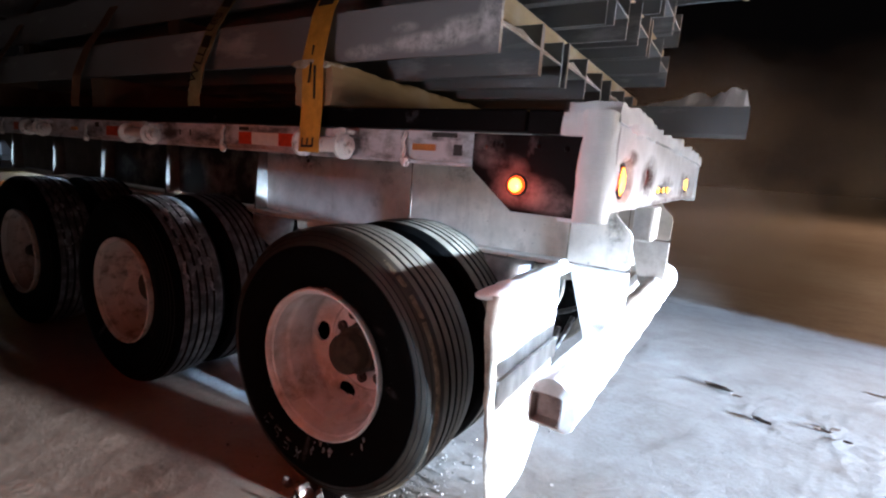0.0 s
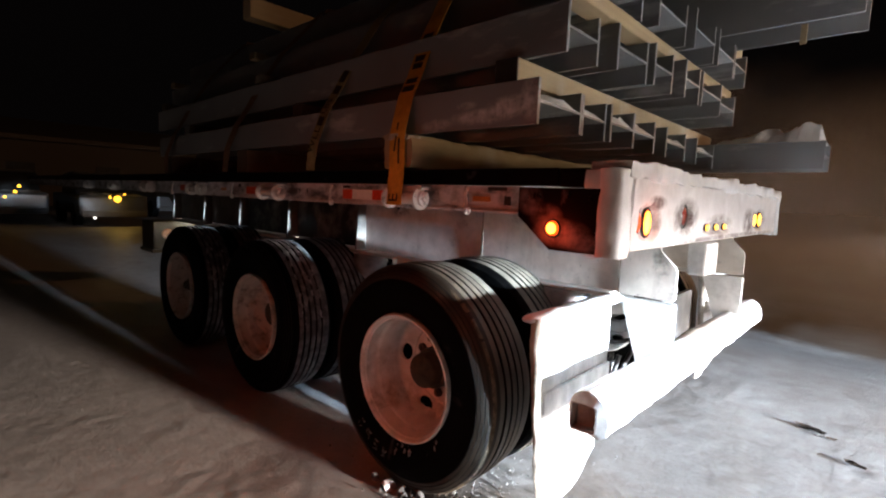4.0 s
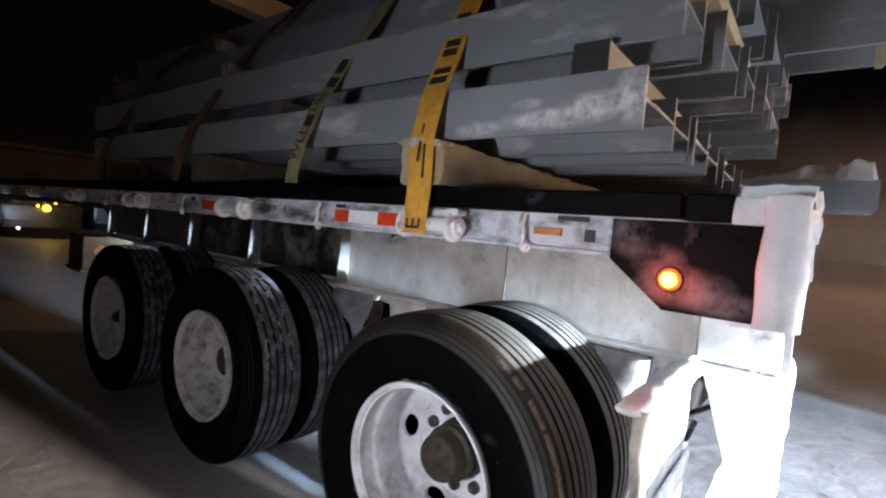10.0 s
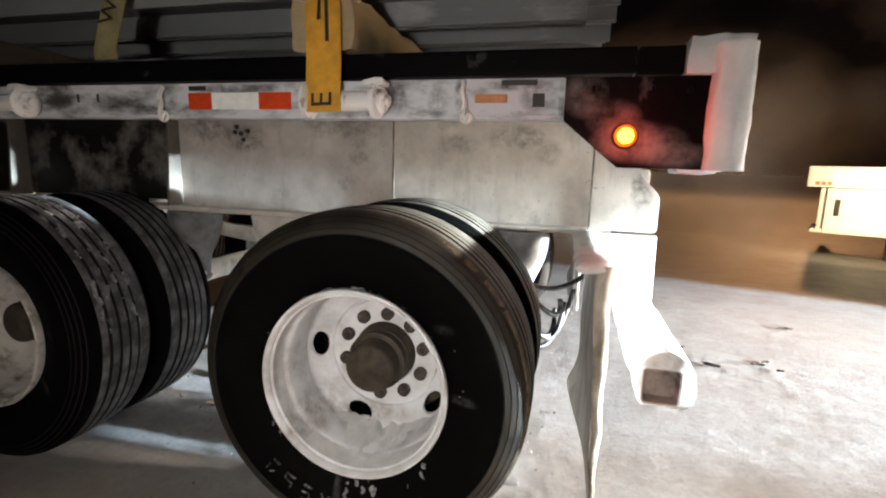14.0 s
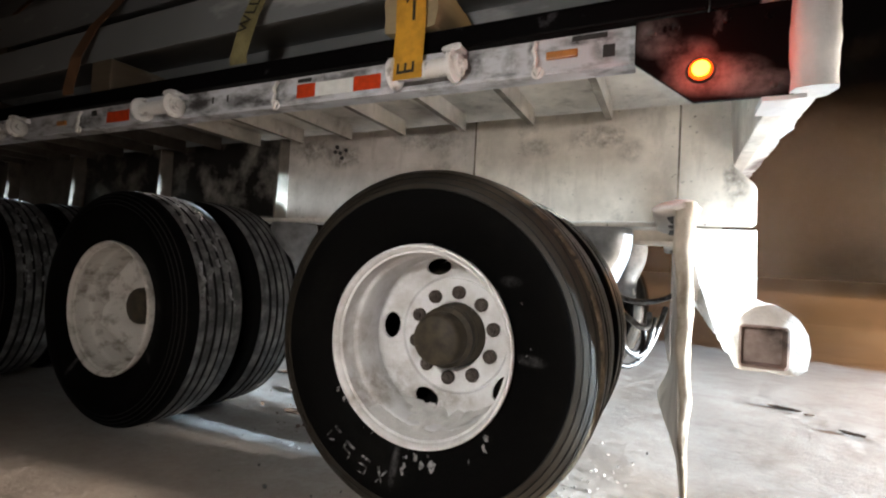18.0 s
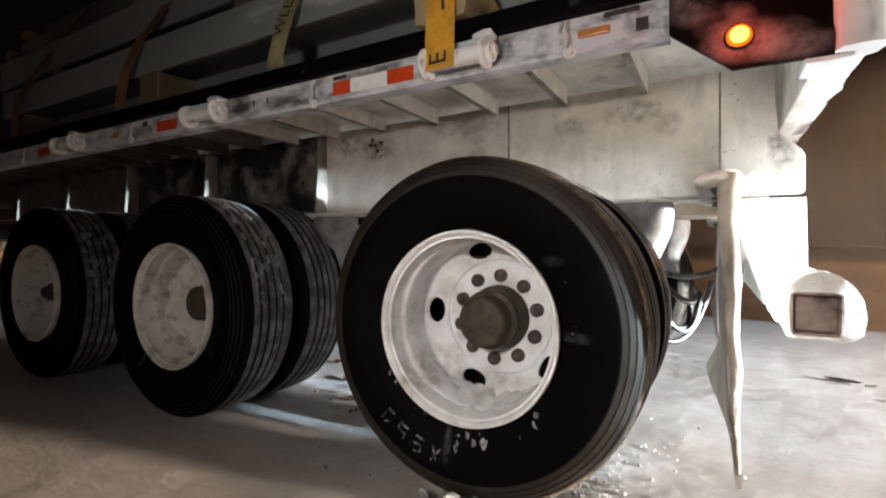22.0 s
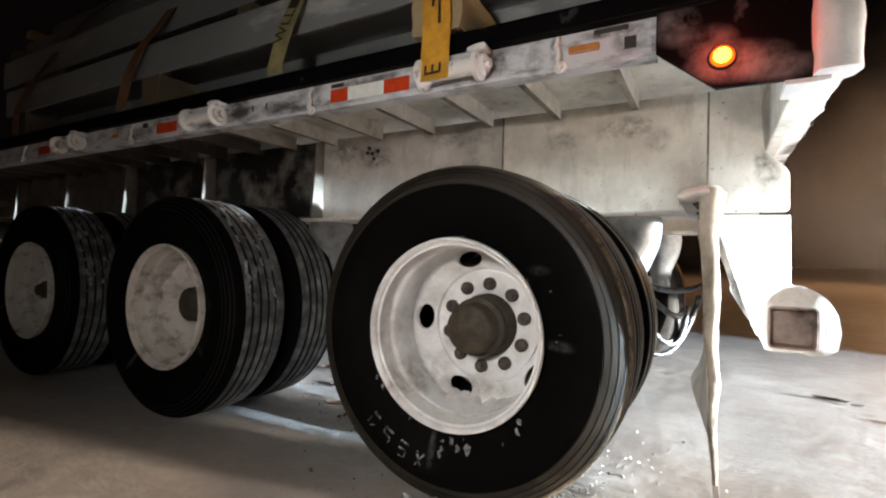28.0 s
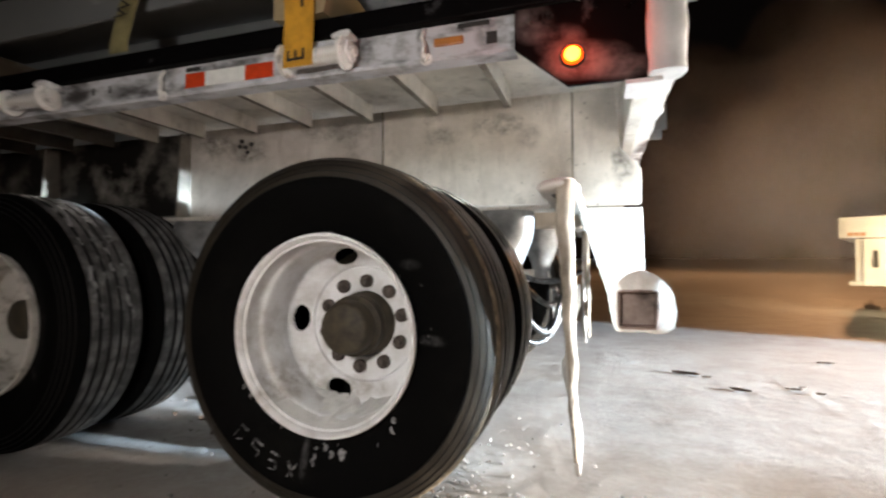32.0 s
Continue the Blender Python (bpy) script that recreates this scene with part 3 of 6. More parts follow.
def build_wheel_meshes():
    """Rim with hand holes, tyre, hub and nut for one wheel about the y axis; the outer face looks to -y."""
    R = 0.535
    ribs = []
    for k in range(5):
        a = 0.012 + k * 0.0405
        ribs.append((a, a + 0.0285))
    prof = [(0.276, -0.014), (0.296, -0.022), (0.345, -0.038), (0.40, -0.055), (0.45, -0.058), (0.462, -0.0565), (0.4625, -0.0535), (0.465, -0.0535), (0.4655, -0.0555), (0.480, -0.052), (0.4805, -0.048), (0.4835, -0.0475), (0.484, -0.0505), (0.498, -0.0445), (0.4985, -0.0405), (0.5015, -0.0395), (0.502, -0.0425), (0.514, -0.0345), (0.5145, -0.031), (0.517, -0.0295), (0.5175, -0.032), (0.526, -0.021), (R - 0.005, -0.012)]
    mats = [0, 0, 0, 0, 0, 2, 2, 2, 3, 2, 2, 2, 3, 2, 2, 2, 3, 2, 2, 2, 3, 3]
    for k, (a, b) in enumerate(ribs):
        crown = R - 0.010 * ((a + b) / 2 / 0.19 * 2 - 1 - 0.0) ** 2 * 0.5
        for r, y, mt in ((crown, a, 1), (crown, b, 1)):
            prof.append((r, y))
            mats.append(1 if y == b else 3 if k == 0 else 2)
        if k < 4:
            for r, y in ((crown - 0.017, b + 0.0008), (crown - 0.017, b + 0.0112)):
                prof.append((r, y))
                mats.append(2)
    tail = [(R - 0.006, 0.218), (0.524, 0.228), (0.505, 0.246), (0.45, 0.262), (0.40, 0.260), (0.345, 0.245), (0.30, 0.225), (0.272, 0.20)]
    prof += tail
    mats += [1, 0, 0, 0, 0, 0, 0, 0]
    prof = [(0.276 + (r - 0.276) * (TYRE_R - 0.276) / (R - 0.276) if r > 0.276 else r, y) for r, y in prof]
    tyre = lathe(prof, 112, mats=mats)

    # rim barrel and disc
    seg, bm = 180, bmesh.new()
    barrel = [(0.2815, 0.20), (0.282, -0.020), (0.291, -0.040), (0.2885, -0.049), (0.2825, -0.051), (0.277, -0.045), (0.274, -0.036), (0.273, -0.031), (0.2665, -0.029), (0.266, -0.021), (0.2715, -0.0185), (0.272, -0.008), (0.271, 0.030), (0.2685, 0.038), (0.2625, 0.043), (0.260, 0.049), (0.2588, 0.060), (0.2580, 0.15), (0.264, 0.168), (0.2665, 0.180)]
    disc = [(0.2665 - (0.2665 - 0.198) * k / 14, 0.184 + 0.046 * (k / 14) ** 0.8) for k in range(1, 15)]
    inner = [(0.1955, 0.2385), (0.1925, 0.2425), (0.189, 0.2425), (0.1865, 0.2295), (0.117, 0.2295), (0.111, 0.2325), (0.108, 0.240), (0.107, 0.262)]
    lathe(barrel + disc + inner, seg, bm)
    holes = [radians(177 + 72 * k) for k in range(5)]
    centres = [(0.233 * math.cos(a), 0.233 * math.sin(a), a) for a in holes]

    def inside(x, z):
        for cx, cz, a in centres:
            u = (x - cx) * math.cos(a) + (z - cz) * math.sin(a)
            v = -(x - cx) * math.sin(a) + (z - cz) * math.cos(a)
            if (u / 0.0265) ** 2 + (v / 0.046) ** 2 < 1:
                return True
        return False

    gone = [f for f in bm.faces if f.calc_center_median().y > 0.183 and math.hypot(f.calc_center_median().x, f.calc_center_median().z) > 0.199 and inside(f.calc_center_median().x, f.calc_center_median().z)]
    bmesh.ops.delete(bm, geom=gone, context="FACES")
    rims = [e for e in bm.edges if e.is_boundary and 0.183 < e.verts[0].co.y < 0.2305 and 0.195 < math.hypot(e.verts[0].co.x, e.verts[0].co.z) < 0.28]
    for v in {v for e in rims for v in e.verts}:
        cx, cz, a = min(centres, key=lambda c: (c[0] - v.co.x) ** 2 + (c[1] - v.co.z) ** 2)
        u = (v.co.x - cx) * math.cos(a) + (v.co.z - cz) * math.sin(a)
        w = -(v.co.x - cx) * math.sin(a) + (v.co.z - cz) * math.cos(a)
        k = 1 / max(1e-6, math.hypot(u / 0.0265, w / 0.046))
        u, w = u * k, w * k
        v.co.x, v.co.z = cx + u * math.cos(a) - w * math.sin(a), cz + u * math.sin(a) + w * math.cos(a)
    ext = bmesh.ops.extrude_edge_only(bm, edges=rims)
    for v in ext["geom"]:
        if isinstance(v, bmesh.types.BMVert):
            v.co.y += 0.014
    hub = lathe([(0.106, 0.30), (0.106, 0.222), (0.100, 0.214), (0.099, 0.190), (0.094, 0.186), (0.094, 0.172), (0.099, 0.168), (0.098, 0.150), (0.084, 0.142), (0.082, 0.098), (0.078, 0.088), (0.070, 0.082), (0.0, 0.080)], 40)
    nut = lathe([(0.0225, 0.238), (0.0225, 0.214), (0.019, 0.210), (0.012, 0.210), (0.011, 0.203), (0.0, 0.202)], 12)
    return tyre, bm, hub, nut


tyre_bm, rim_bm, hub_bm, nut_bm = build_wheel_meshes()


def mesh_of(name, bm, mats, angle=35):
    ob = link_mesh(name, bm, mats)
    smooth(ob, angle)
    me = ob.data
    bpy.data.objects.remove(ob)
    return me


ME_TYRE = mesh_of("tyre", tyre_bm, [M_TYRE, M_TREAD, M_GROOVE, M_SHOULDER], 28)
ME_TYRE_ICY = ME_TYRE.copy()
ME_TYRE_ICY.materials[1] = M_TREAD_ICY
ME_TYRE_ICY.materials[3] = M_TYRE
ME_RIM = mesh_of("wheel", rim_bm, M_RIM, 40)
ME_RIM_SNOWY = ME_RIM.copy()
ME_RIM_SNOWY.materials[0] = M_RIM_SNOWY
ME_HUB = mesh_of("hub", hub_bm, M_HUB, 40)
ME_NUT = mesh_of("lug_nut", nut_bm, M_NUT, 40)


def add_wheel(x, y, z, outer, turned, icy, spin):
    """A wheel of a dual pair; turned: it faces the far side."""
    rim = new("wheel", ME_RIM_SNOWY if icy else ME_RIM)
    rim.parent = trailer
    rim.matrix_basis = pose(x, y, z, 0, 0, 180 if turned else 0) @ pose(0, 0, 0, 0, spin, 0)
    tagged(rim, "white steel wheel rim caked with snow" if icy else "white-painted steel wheel rim with oval hand holes")
    tyre = new("tyre", ME_TYRE_ICY if icy else ME_TYRE)
    tyre.parent = rim
    if outer:
        hub = new("hub", ME_HUB)
        hub.parent = rim
        for k in range(10):
            nut = new("lug_nut", ME_NUT)
            nut.parent = rim
            a = radians(85 + 36 * k)
            nut.matrix_basis = pose(0.143 * math.cos(a), 0, 0.143 * math.sin(a))
    return rim


near_wheels = []
for n, ax in enumerate(AXLES):
    hz = HUB_Z[n]
    near_wheels.append(add_wheel(ax, OUT_Y[n], hz, True, False, n > 0, 0 if n == 0 else 31 * n))
    add_wheel(ax, IN_Y[n], hz, False, True, n > 0, 10)
    add_wheel(ax, WIDE - OUT_Y[n], hz, True, True, n > 0, 20)
    add_wheel(ax, WIDE - IN_Y[n], hz, False, False, n > 0, 40)
    axle = lathe([(0.062, 0.0), (0.062, 2.0)], 20, centre=(ax, 0.3, hz))
    smooth(part("axle", axle, M_UNDER, trailer))
    drum = lathe([(0.10, 0.28), (0.250, 0.285), (0.256, 0.30), (0.256, 0.52), (0.23, 0.54), (0.06, 0.55)], 40, centre=(ax, 0.02, hz))
    smooth(part("brake_drum", drum, M_HUB, trailer))

# raised sidewall lettering that cannot be read, dusted with snow
M_SIDEWALL_BAR = frosted("snow_dusted_rubber", (0.010, 0.010, 0.010), (0.30, 0.30, 0.31), 0.44, 60.0, 0.6, 0.0, 160.0, 0.08)
STROKES = (((-0.6, 0.9, 0.6, 0.9), (-0.6, -0.9, -0.6, 0.2), (-0.1, -0.9, 0.6, -0.3)), ((-0.7, 0.9, 0.7, 0.8), (-0.7, 0.1, 0.6, 0.0), (0.6, -0.9, 0.7, -0.1), (-0.7, 0.2, -0.8, 0.9)), ((-0.6, 0.9, 0.7, 0.9), (-0.7, -0.9, 0.7, -0.8), (-0.6, 0.0, 0.6, 0.1), (0.7, -0.8, 0.6, 0.0)), ((-0.7, 0.9, 0.5, -0.9), (0.6, 0.9, 0.1, 0.2), (-0.6, -0.9, -0.2, -0.3)))
for k, strokes in enumerate(STROKES):
    a = radians(229 + 9.5 * k)
    r = 0.395
    mark = bmesh.new()
    for x0, z0, x1, z1 in strokes:
        tube([(x0 * 0.022, -0.0535, z0 * 0.026), ((x0 + x1) * 0.011, -0.0545, (z0 + z1) * 0.013), (x1 * 0.022, -0.0535, z1 * 0.026)], 0.0032, 6, mark)
    ob = part("raised_mark", mark, M_SIDEWALL_BAR, near_wheels[0])
    ob.matrix_basis = pose(r * math.cos(a), 0.0, r * math.sin(a), 0, 270 - math.degrees(a), 0)
# snow pushed up inside the rims and on the sidewall
def rim_snow(parent, a0, a1, seed, deep):
    bm = bmesh.new()
    rows = []
    for i in range(61):
        a = radians(a0 + (a1 - a0) * i / 60)
        fall = math.sin(math.pi * i / 60)
        row = []
        for j in range(9):
            s = j / 8
            y = 0.215 - s * 0.235
            r = 0.266 + (0.006 * s) - deep * fall * (1 - s) ** 0.8 * (0.7 + 0.9 * noise.fractal(Vector((a * 7, y * 22, seed)), 0.9, 2.0, 4)) - 0.004
            row.append(bm.verts.new((r * math.cos(a), y, r * math.sin(a))))
        rows.append(row)
    for p, q in zip(rows, rows[1:]):
        for j in range(8):
            bm.faces.new((p[j], p[j + 1], q[j + 1], q[j]))
    ob = part("snow_drift", bm, M_SNOW_CRUST, parent)
    smooth(ob, 80)
    return ob


# frost blown on to the sidewall round the rim, and ice chips frozen to the treads
def sidewall_y(r):
    return -0.015 - (r - 0.278) * 0.345


M_PANEL = frosted("dark_panel", (0.035, 0.034, 0.034), (0.12, 0.118, 0.115), 0.4, 9.0, 0.6)
M_RIDGE = frosted("tan_shoulder_glint", (0.05, 0.038, 0.022), (0.17, 0.138, 0.095), 0.5, 40.0, 0.8, 0.0, 130.0, 0.15)
M_SPLASH = frosted("sidewall_frost", (0.07, 0.07, 0.07), (0.30, 0.30, 0.31), 0.55, 40.0, 0.9, 0.0, 130.0, 0.15)
joint = film_patch(0.0, 2 * math.pi, 0.281, 0.298, 0.0035, lambda u, v, h: (v * math.cos(u), sidewall_y(v) - h - 0.001, v * math.sin(u)), 0.0022, (11.0, 60.0), 9.0, -0.10, 0.2)
part("frost_ring", joint, M_SPLASH, near_wheels[0], "thin frost where tyre meets rim")["kind"] = "stuff"
# tan film standing in for headlamp light along the frosted shoulder edge
ridge = film_patch(radians(-80), radians(62), 0.504, 0.513, 0.003, lambda u, v, h: (v * math.cos(u), -0.0265 + (v - 0.504) * 1.5 - h, v * math.sin(u)), 0.003, (9.0, 40.0), 4.0, 0.30, 0.10)
part("ridge_glint", ridge, M_RIDGE, near_wheels[0], "tan frost film painted as the lit edge of the tread shoulder")["kind"] = "stuff"
for a, b, r0, r1, seed, bias in ((-66, -26, 0.285, 0.372, 2.0, -0.02), (-104, -68, 0.285, 0.375, 6.0, -0.06), (150, 172, 0.285, 0.318, 31.0, -0.02), (205, 232, 0.285, 0.335, 37.0, -0.06), (-12, 12, 0.285, 0.37, 11.0, -0.22), (20, 44, 0.285, 0.35, 15.0, -0.22), (170, 205, 0.285, 0.315, 19.0, -0.12), (-128, -112, 0.285, 0.36, 23.0, -0.20)):
    patch = film_patch(radians(a), radians(b), r0, r1, 0.0045, lambda u, v, h: (v * math.cos(u), sidewall_y(v) - h - 0.001, v * math.sin(u)), 0.0045, (12.0, 26.0), seed, bias + 0.03, 0.45)
    part("frost_splash", patch, M_SPLASH, near_wheels[0], "feathered frost on the tyre sidewall")["kind"] = "stuff"
for w, seed in ((1, 3.0), (2, 8.5)):
    chips = film_patch(radians(-6), radians(112), 0.004, 0.200, 0.0065, lambda u, v, h: ((TYRE_R + h) * math.cos(u), v, (TYRE_R + h) * math.sin(u)), 0.016, (8.0, 44.0), seed, -0.46, 0.10)
    ob = part("tread_ice", chips, M_SPLASH, near_wheels[w], "ice chips frozen to the tread")
    ob["kind"] = "stuff"
    ob.matrix_basis = near_wheels[w].matrix_basis.inverted().to_quaternion().to_matrix().to_4x4()
rim_snow(near_wheels[0], 232, 318, 2.0, 0.026)


def snow_plug(parent, seed, hole):
    """Snow that fills the dish of a wheel, with the hub still showing."""
    bm = bmesh.new()
    rows = []
    for i in range(49):
        a = 2 * math.pi * (i % 48) / 48
        row = []
        for j in range(13):
            s = j / 12
            r = 0.055 + s * 0.218
            p = Vector((math.cos(a) * r * 7 + seed, math.sin(a) * r * 7, seed))
            dish = 0.195 - 0.085 * s ** 2 + 0.075 * noise.fractal(p, 1.0, 2.0, 3)
            melt = max(0.0, 1 - math.hypot(r * math.cos(a) - hole[0], r * math.sin(a) - hole[1]) / 0.13)
            row.append((r, dish + 0.16 * melt))
        rows.append([(r * math.cos(a), y, r * math.sin(a)) for r, y in row])
    grid = [[bm.verts.new(p) for p in row] for row in rows[:-1]]
    for i in range(48):
        p, q = grid[i], grid[(i + 1) % 48]
        for j in range(12):
            bm.faces.new((p[j], q[j], q[j + 1], p[j + 1]))
    bm.faces.new([grid[i][0] for i in range(48)])
    ob = part("snow_fill", bm, M_RIM_SNOWY, parent, "crusted snow filling the wheel dish")
    smooth(ob, 80)


# the wheels are turned, so the bare spot is given in the wheel's own space
snow_plug(near_wheels[1], 3.0, (0.10, -0.02))
snow_plug(near_wheels[2], 8.0, (0.0, 0.0))
smooth(part("hub_cap", lathe([(0.0, 0.0), (0.022, 0.0), (0.034, 0.008), (0.038, 0.030), (0.050, 0.036), (0.056, 0.060), (0.060, 0.25)], 22), M_HUB, near_wheels[2], "greasy hub cap showing through the snow"), 40)


# main beams: web panels, flanges and stiffening ribs, both sides
def web_panel(x0, x1, y, z0, z1, mat, name="web_panel", label=""):
    return part(name, box(x0, x1, y, y + 0.012, z0, z1, 0.002), mat, trailer, label)


for side in (0, 1):
    wy = 0.672 if side == 0 else WIDE - 0.684
    web_panel(-0.83, -0.036, wy, 0.965, 1.40, M_WEB)
    web_panel(-1.90, -0.834, wy + 0.003, 0.965, 1.40, M_WEB_GREY)
    for sx in (-0.832, -0.034):
        part("panel_seam", box(sx - 0.0035, sx + 0.0035, wy - 0.004, wy + 0.002, 0.966, 1.398, 0.001), M_SEAM, trailer)
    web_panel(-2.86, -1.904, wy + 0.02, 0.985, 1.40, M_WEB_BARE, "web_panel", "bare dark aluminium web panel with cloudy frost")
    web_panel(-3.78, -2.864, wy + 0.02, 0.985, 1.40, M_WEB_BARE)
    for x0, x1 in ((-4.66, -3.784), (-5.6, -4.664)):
        web_panel(x0, x1, wy + 0.02, 0.985, 1.40, M_UNDER_DARK)
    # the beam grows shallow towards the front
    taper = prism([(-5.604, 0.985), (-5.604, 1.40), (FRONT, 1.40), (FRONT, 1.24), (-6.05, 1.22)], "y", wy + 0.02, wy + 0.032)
    part("web_panel", taper, M_UNDER_DARK, trailer)
    tail = prism([(-0.032, 0.955), (0.198, 0.955), (0.210, 0.967), (0.210, 1.085), (0.200, 1.105), (0.135, 1.165), (0.12, 1.40), (-0.032, 1.40)], "y", wy - 0.004, wy + 0.012, 0.003)
    part("tail_plate", tail, M_WEB, trailer, "frosted tail plate with a clipped corner")
    part("bottom_flange", box(-5.62, -0.04, wy - 0.075, wy + 0.085, 0.945, 0.965, 0.004), M_UNDER, trailer)
    for x in (-1.90, -2.86, -3.78, -4.66, -5.6):
        rib = prism([(wy - 0.080, 0.968), (wy + 0.03, 0.968), (wy + 0.03, 1.38), (wy - 0.055, 1.38)], "x", x - 0.007, x + 0.007, 0.002)
        part("stiffening_rib", rib, M_RIB, trailer)
    # bracket down to the rear bumper
    bracket = prism([(-0.02, 0.945), (0.212, 0.945), (0.214, 0.72), (0.205, 0.585), (0.10, 0.585), (0.080, 0.64), (0.045, 0.76), (0.02, 0.86)], "y", wy - 0.02, wy + 0.014, 0.006)
    lumpy(bracket, 0.006, 14.0, 3.0 + side)
    part("bumper_bracket", bracket, M_BUMPER, trailer, "iced bracket that carries the rear bumper")

# deck with cross-members
part("deck", box(-2.2, 0.17, 0.03, WIDE - 0.03, 1.432, 1.462, 0.003), M_UNDER, trailer)
part("deck", box(FRONT, -2.202, 0.03, WIDE - 0.03, 1.432, 1.462, 0.003), M_UNDER_DARK, trailer)
# darker tone that paints the shade on the channels' lower flanges
M_CROSS = frosted("shaded_channel_underside", (0.16, 0.135, 0.11), (0.42, 0.38, 0.33), 0.35, 9.0, 0.6, 0.0, 120.0, 0.16)


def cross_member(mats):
    """A channel under the deck: a flat frosted face to the rear, a lower flange with shade in its colour."""
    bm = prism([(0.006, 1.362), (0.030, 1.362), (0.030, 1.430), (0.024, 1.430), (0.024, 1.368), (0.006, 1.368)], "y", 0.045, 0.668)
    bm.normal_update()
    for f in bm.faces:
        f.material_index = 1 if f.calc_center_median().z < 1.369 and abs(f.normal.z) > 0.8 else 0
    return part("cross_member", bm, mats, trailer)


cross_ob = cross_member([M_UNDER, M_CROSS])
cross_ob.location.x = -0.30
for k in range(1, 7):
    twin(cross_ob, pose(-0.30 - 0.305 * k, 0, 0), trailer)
dark_ob = twin(cross_ob, pose(-0.30 - 0.305 * 7, 0, 0), trailer)
dark_ob.data = cross_ob.data.copy()
dark_ob.data.materials[0] = dark_ob.data.materials[1] = M_UNDER_DARK
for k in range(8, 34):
    twin(dark_ob, pose(-0.30 - 0.305 * k, 0, 0), trailer)
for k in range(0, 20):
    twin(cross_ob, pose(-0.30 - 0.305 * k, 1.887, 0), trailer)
for dx, dz in ((0.0, 0.0), (0.035, 0.012), (-0.030, 0.006), (0.012, -0.026), (-0.02, 0.03)):
    part("bolt", lathe([(0.0, -0.010), (0.008, -0.009), (0.011, 0.0)], 10, centre=(-1.56 + dx, 0.675, 1.30 + dz)), M_DARK, trailer)

# side rails
for side in (0, 1):
    s = (lambda y: y) if side == 0 else (lambda y: WIDE - y)
    ya, yb = sorted((s(-0.004), s(0.060)))
    part("rub_rail", box(FRONT, 0.012, ya, yb, 1.408, 1.470, 0.006), M_RAIL_BLACK, trailer, "black-painted top rail along the deck edge")
    ya, yb = sorted((s(0.024), s(0.036)))
    part("side_rail", box(FRONT, -0.148, ya, yb, 1.315, 1.406, 0.002), M_RAIL_WHITE, trailer, "frost-whitened side rail")
    ya, yb = sorted((s(0.012), s(0.075)))
    part("rail_lip", box(FRONT, -0.148, ya, yb, 1.304, 1.314, 0.002), M_RAIL_WHITE, trailer)
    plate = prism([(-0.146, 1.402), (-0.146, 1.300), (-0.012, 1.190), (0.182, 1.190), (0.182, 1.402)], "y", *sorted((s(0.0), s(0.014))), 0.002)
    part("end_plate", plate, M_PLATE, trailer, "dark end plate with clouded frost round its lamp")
    ya, yb = sorted((s(-0.004), s(0.06)))
    part("rail_stub", box(0.016, 0.115, ya, yb, 1.405, 1.468, 0.005), M_RAIL_BLACK, trailer)
    lens = lathe([(0.0, -0.013), (0.012, -0.0126), (0.0185, -0.0112), (0.0225, -0.008), (0.0250, -0.003), (0.0250, 0.004)], 28, centre=(0, 0, 0), mats=[1, 1, 0, 0, 0])
    ob = part("marker_lamp", lens, [M_ORANGE_GLOW, M_CORE_GLOW], trailer, "lit amber side marker lamp")
    ob.matrix_basis = pose(0.0, s(-0.001), 1.265, 0, 0, 0 if side == 0 else 180)
    smooth(ob, 50)
    ring = lathe([(0.0250, 0.0), (0.0258, -0.006), (0.0295, -0.007), (0.0315, 0.0)], 28)
    ring_ob = part("bezel", ring, M_GROMMET, ob)
    for (bx, bz) in ((-0.105, 1.365), (-0.055, 1.372), (0.13, 1.37), (0.145, 1.215), (0.05, 1.375)):
        bolt = part("bolt", lathe([(0.0, -0.006), (0.006, -0.005), (0.008, 0.0)], 10), M_PLATE, trailer)
        bolt.matrix_basis = pose(bx, s(-0.0005), bz, 0, 0, 0 if side == 0 else 180)

# rear crossmember with its rime
part("rear_crossmember", box(0.150, 0.196, 0.016, WIDE - 0.016, 1.195, 1.445, 0.006), M_UNDER, trailer, "rime-covered rear crossmember")
for yy, seed in ((-0.045, 1.0), (WIDE - 0.035, 5.0)):
    smooth(part("ice_end", slab_lumpy(0.172, 0.256, yy - 0.005, yy + 0.085, 1.190, 1.462, 0.007, 11.0, seed, 0.010, 0.55, (0, 1)), M_ICE, trailer, "thick rime ice on the corner of the rear frame"), 75)
smooth(part("ice_cap", slab_lumpy(0.125, 0.258, 0.0, WIDE, 1.440, 1.488, 0.022, 7.0, 7.0, 0.022), M_ICE, trailer, "lumpy ice along the top of the rear frame"), 75)
smooth(part("ice_lip", slab_lumpy(0.118, 0.18, -0.020, 0.05, 1.404, 1.462, 0.008, 18.0, 2.0, 0.012), M_ICE, trailer), 75)
smooth(part("ice_sill", slab_lumpy(0.125, 0.207, 0.004, 0.13, 1.181, 1.193, 0.006, 16.0, 9.0, 0.012), M_ICE, trailer), 75)
POCKETS = [(0.205, 1.296, 0.080, 0.056), (0.612, 1.318, 0.052, 0.052), (1.10, 1.266, 0.215, 0.024), (2.01, 1.296, 0.125, 0.054)]


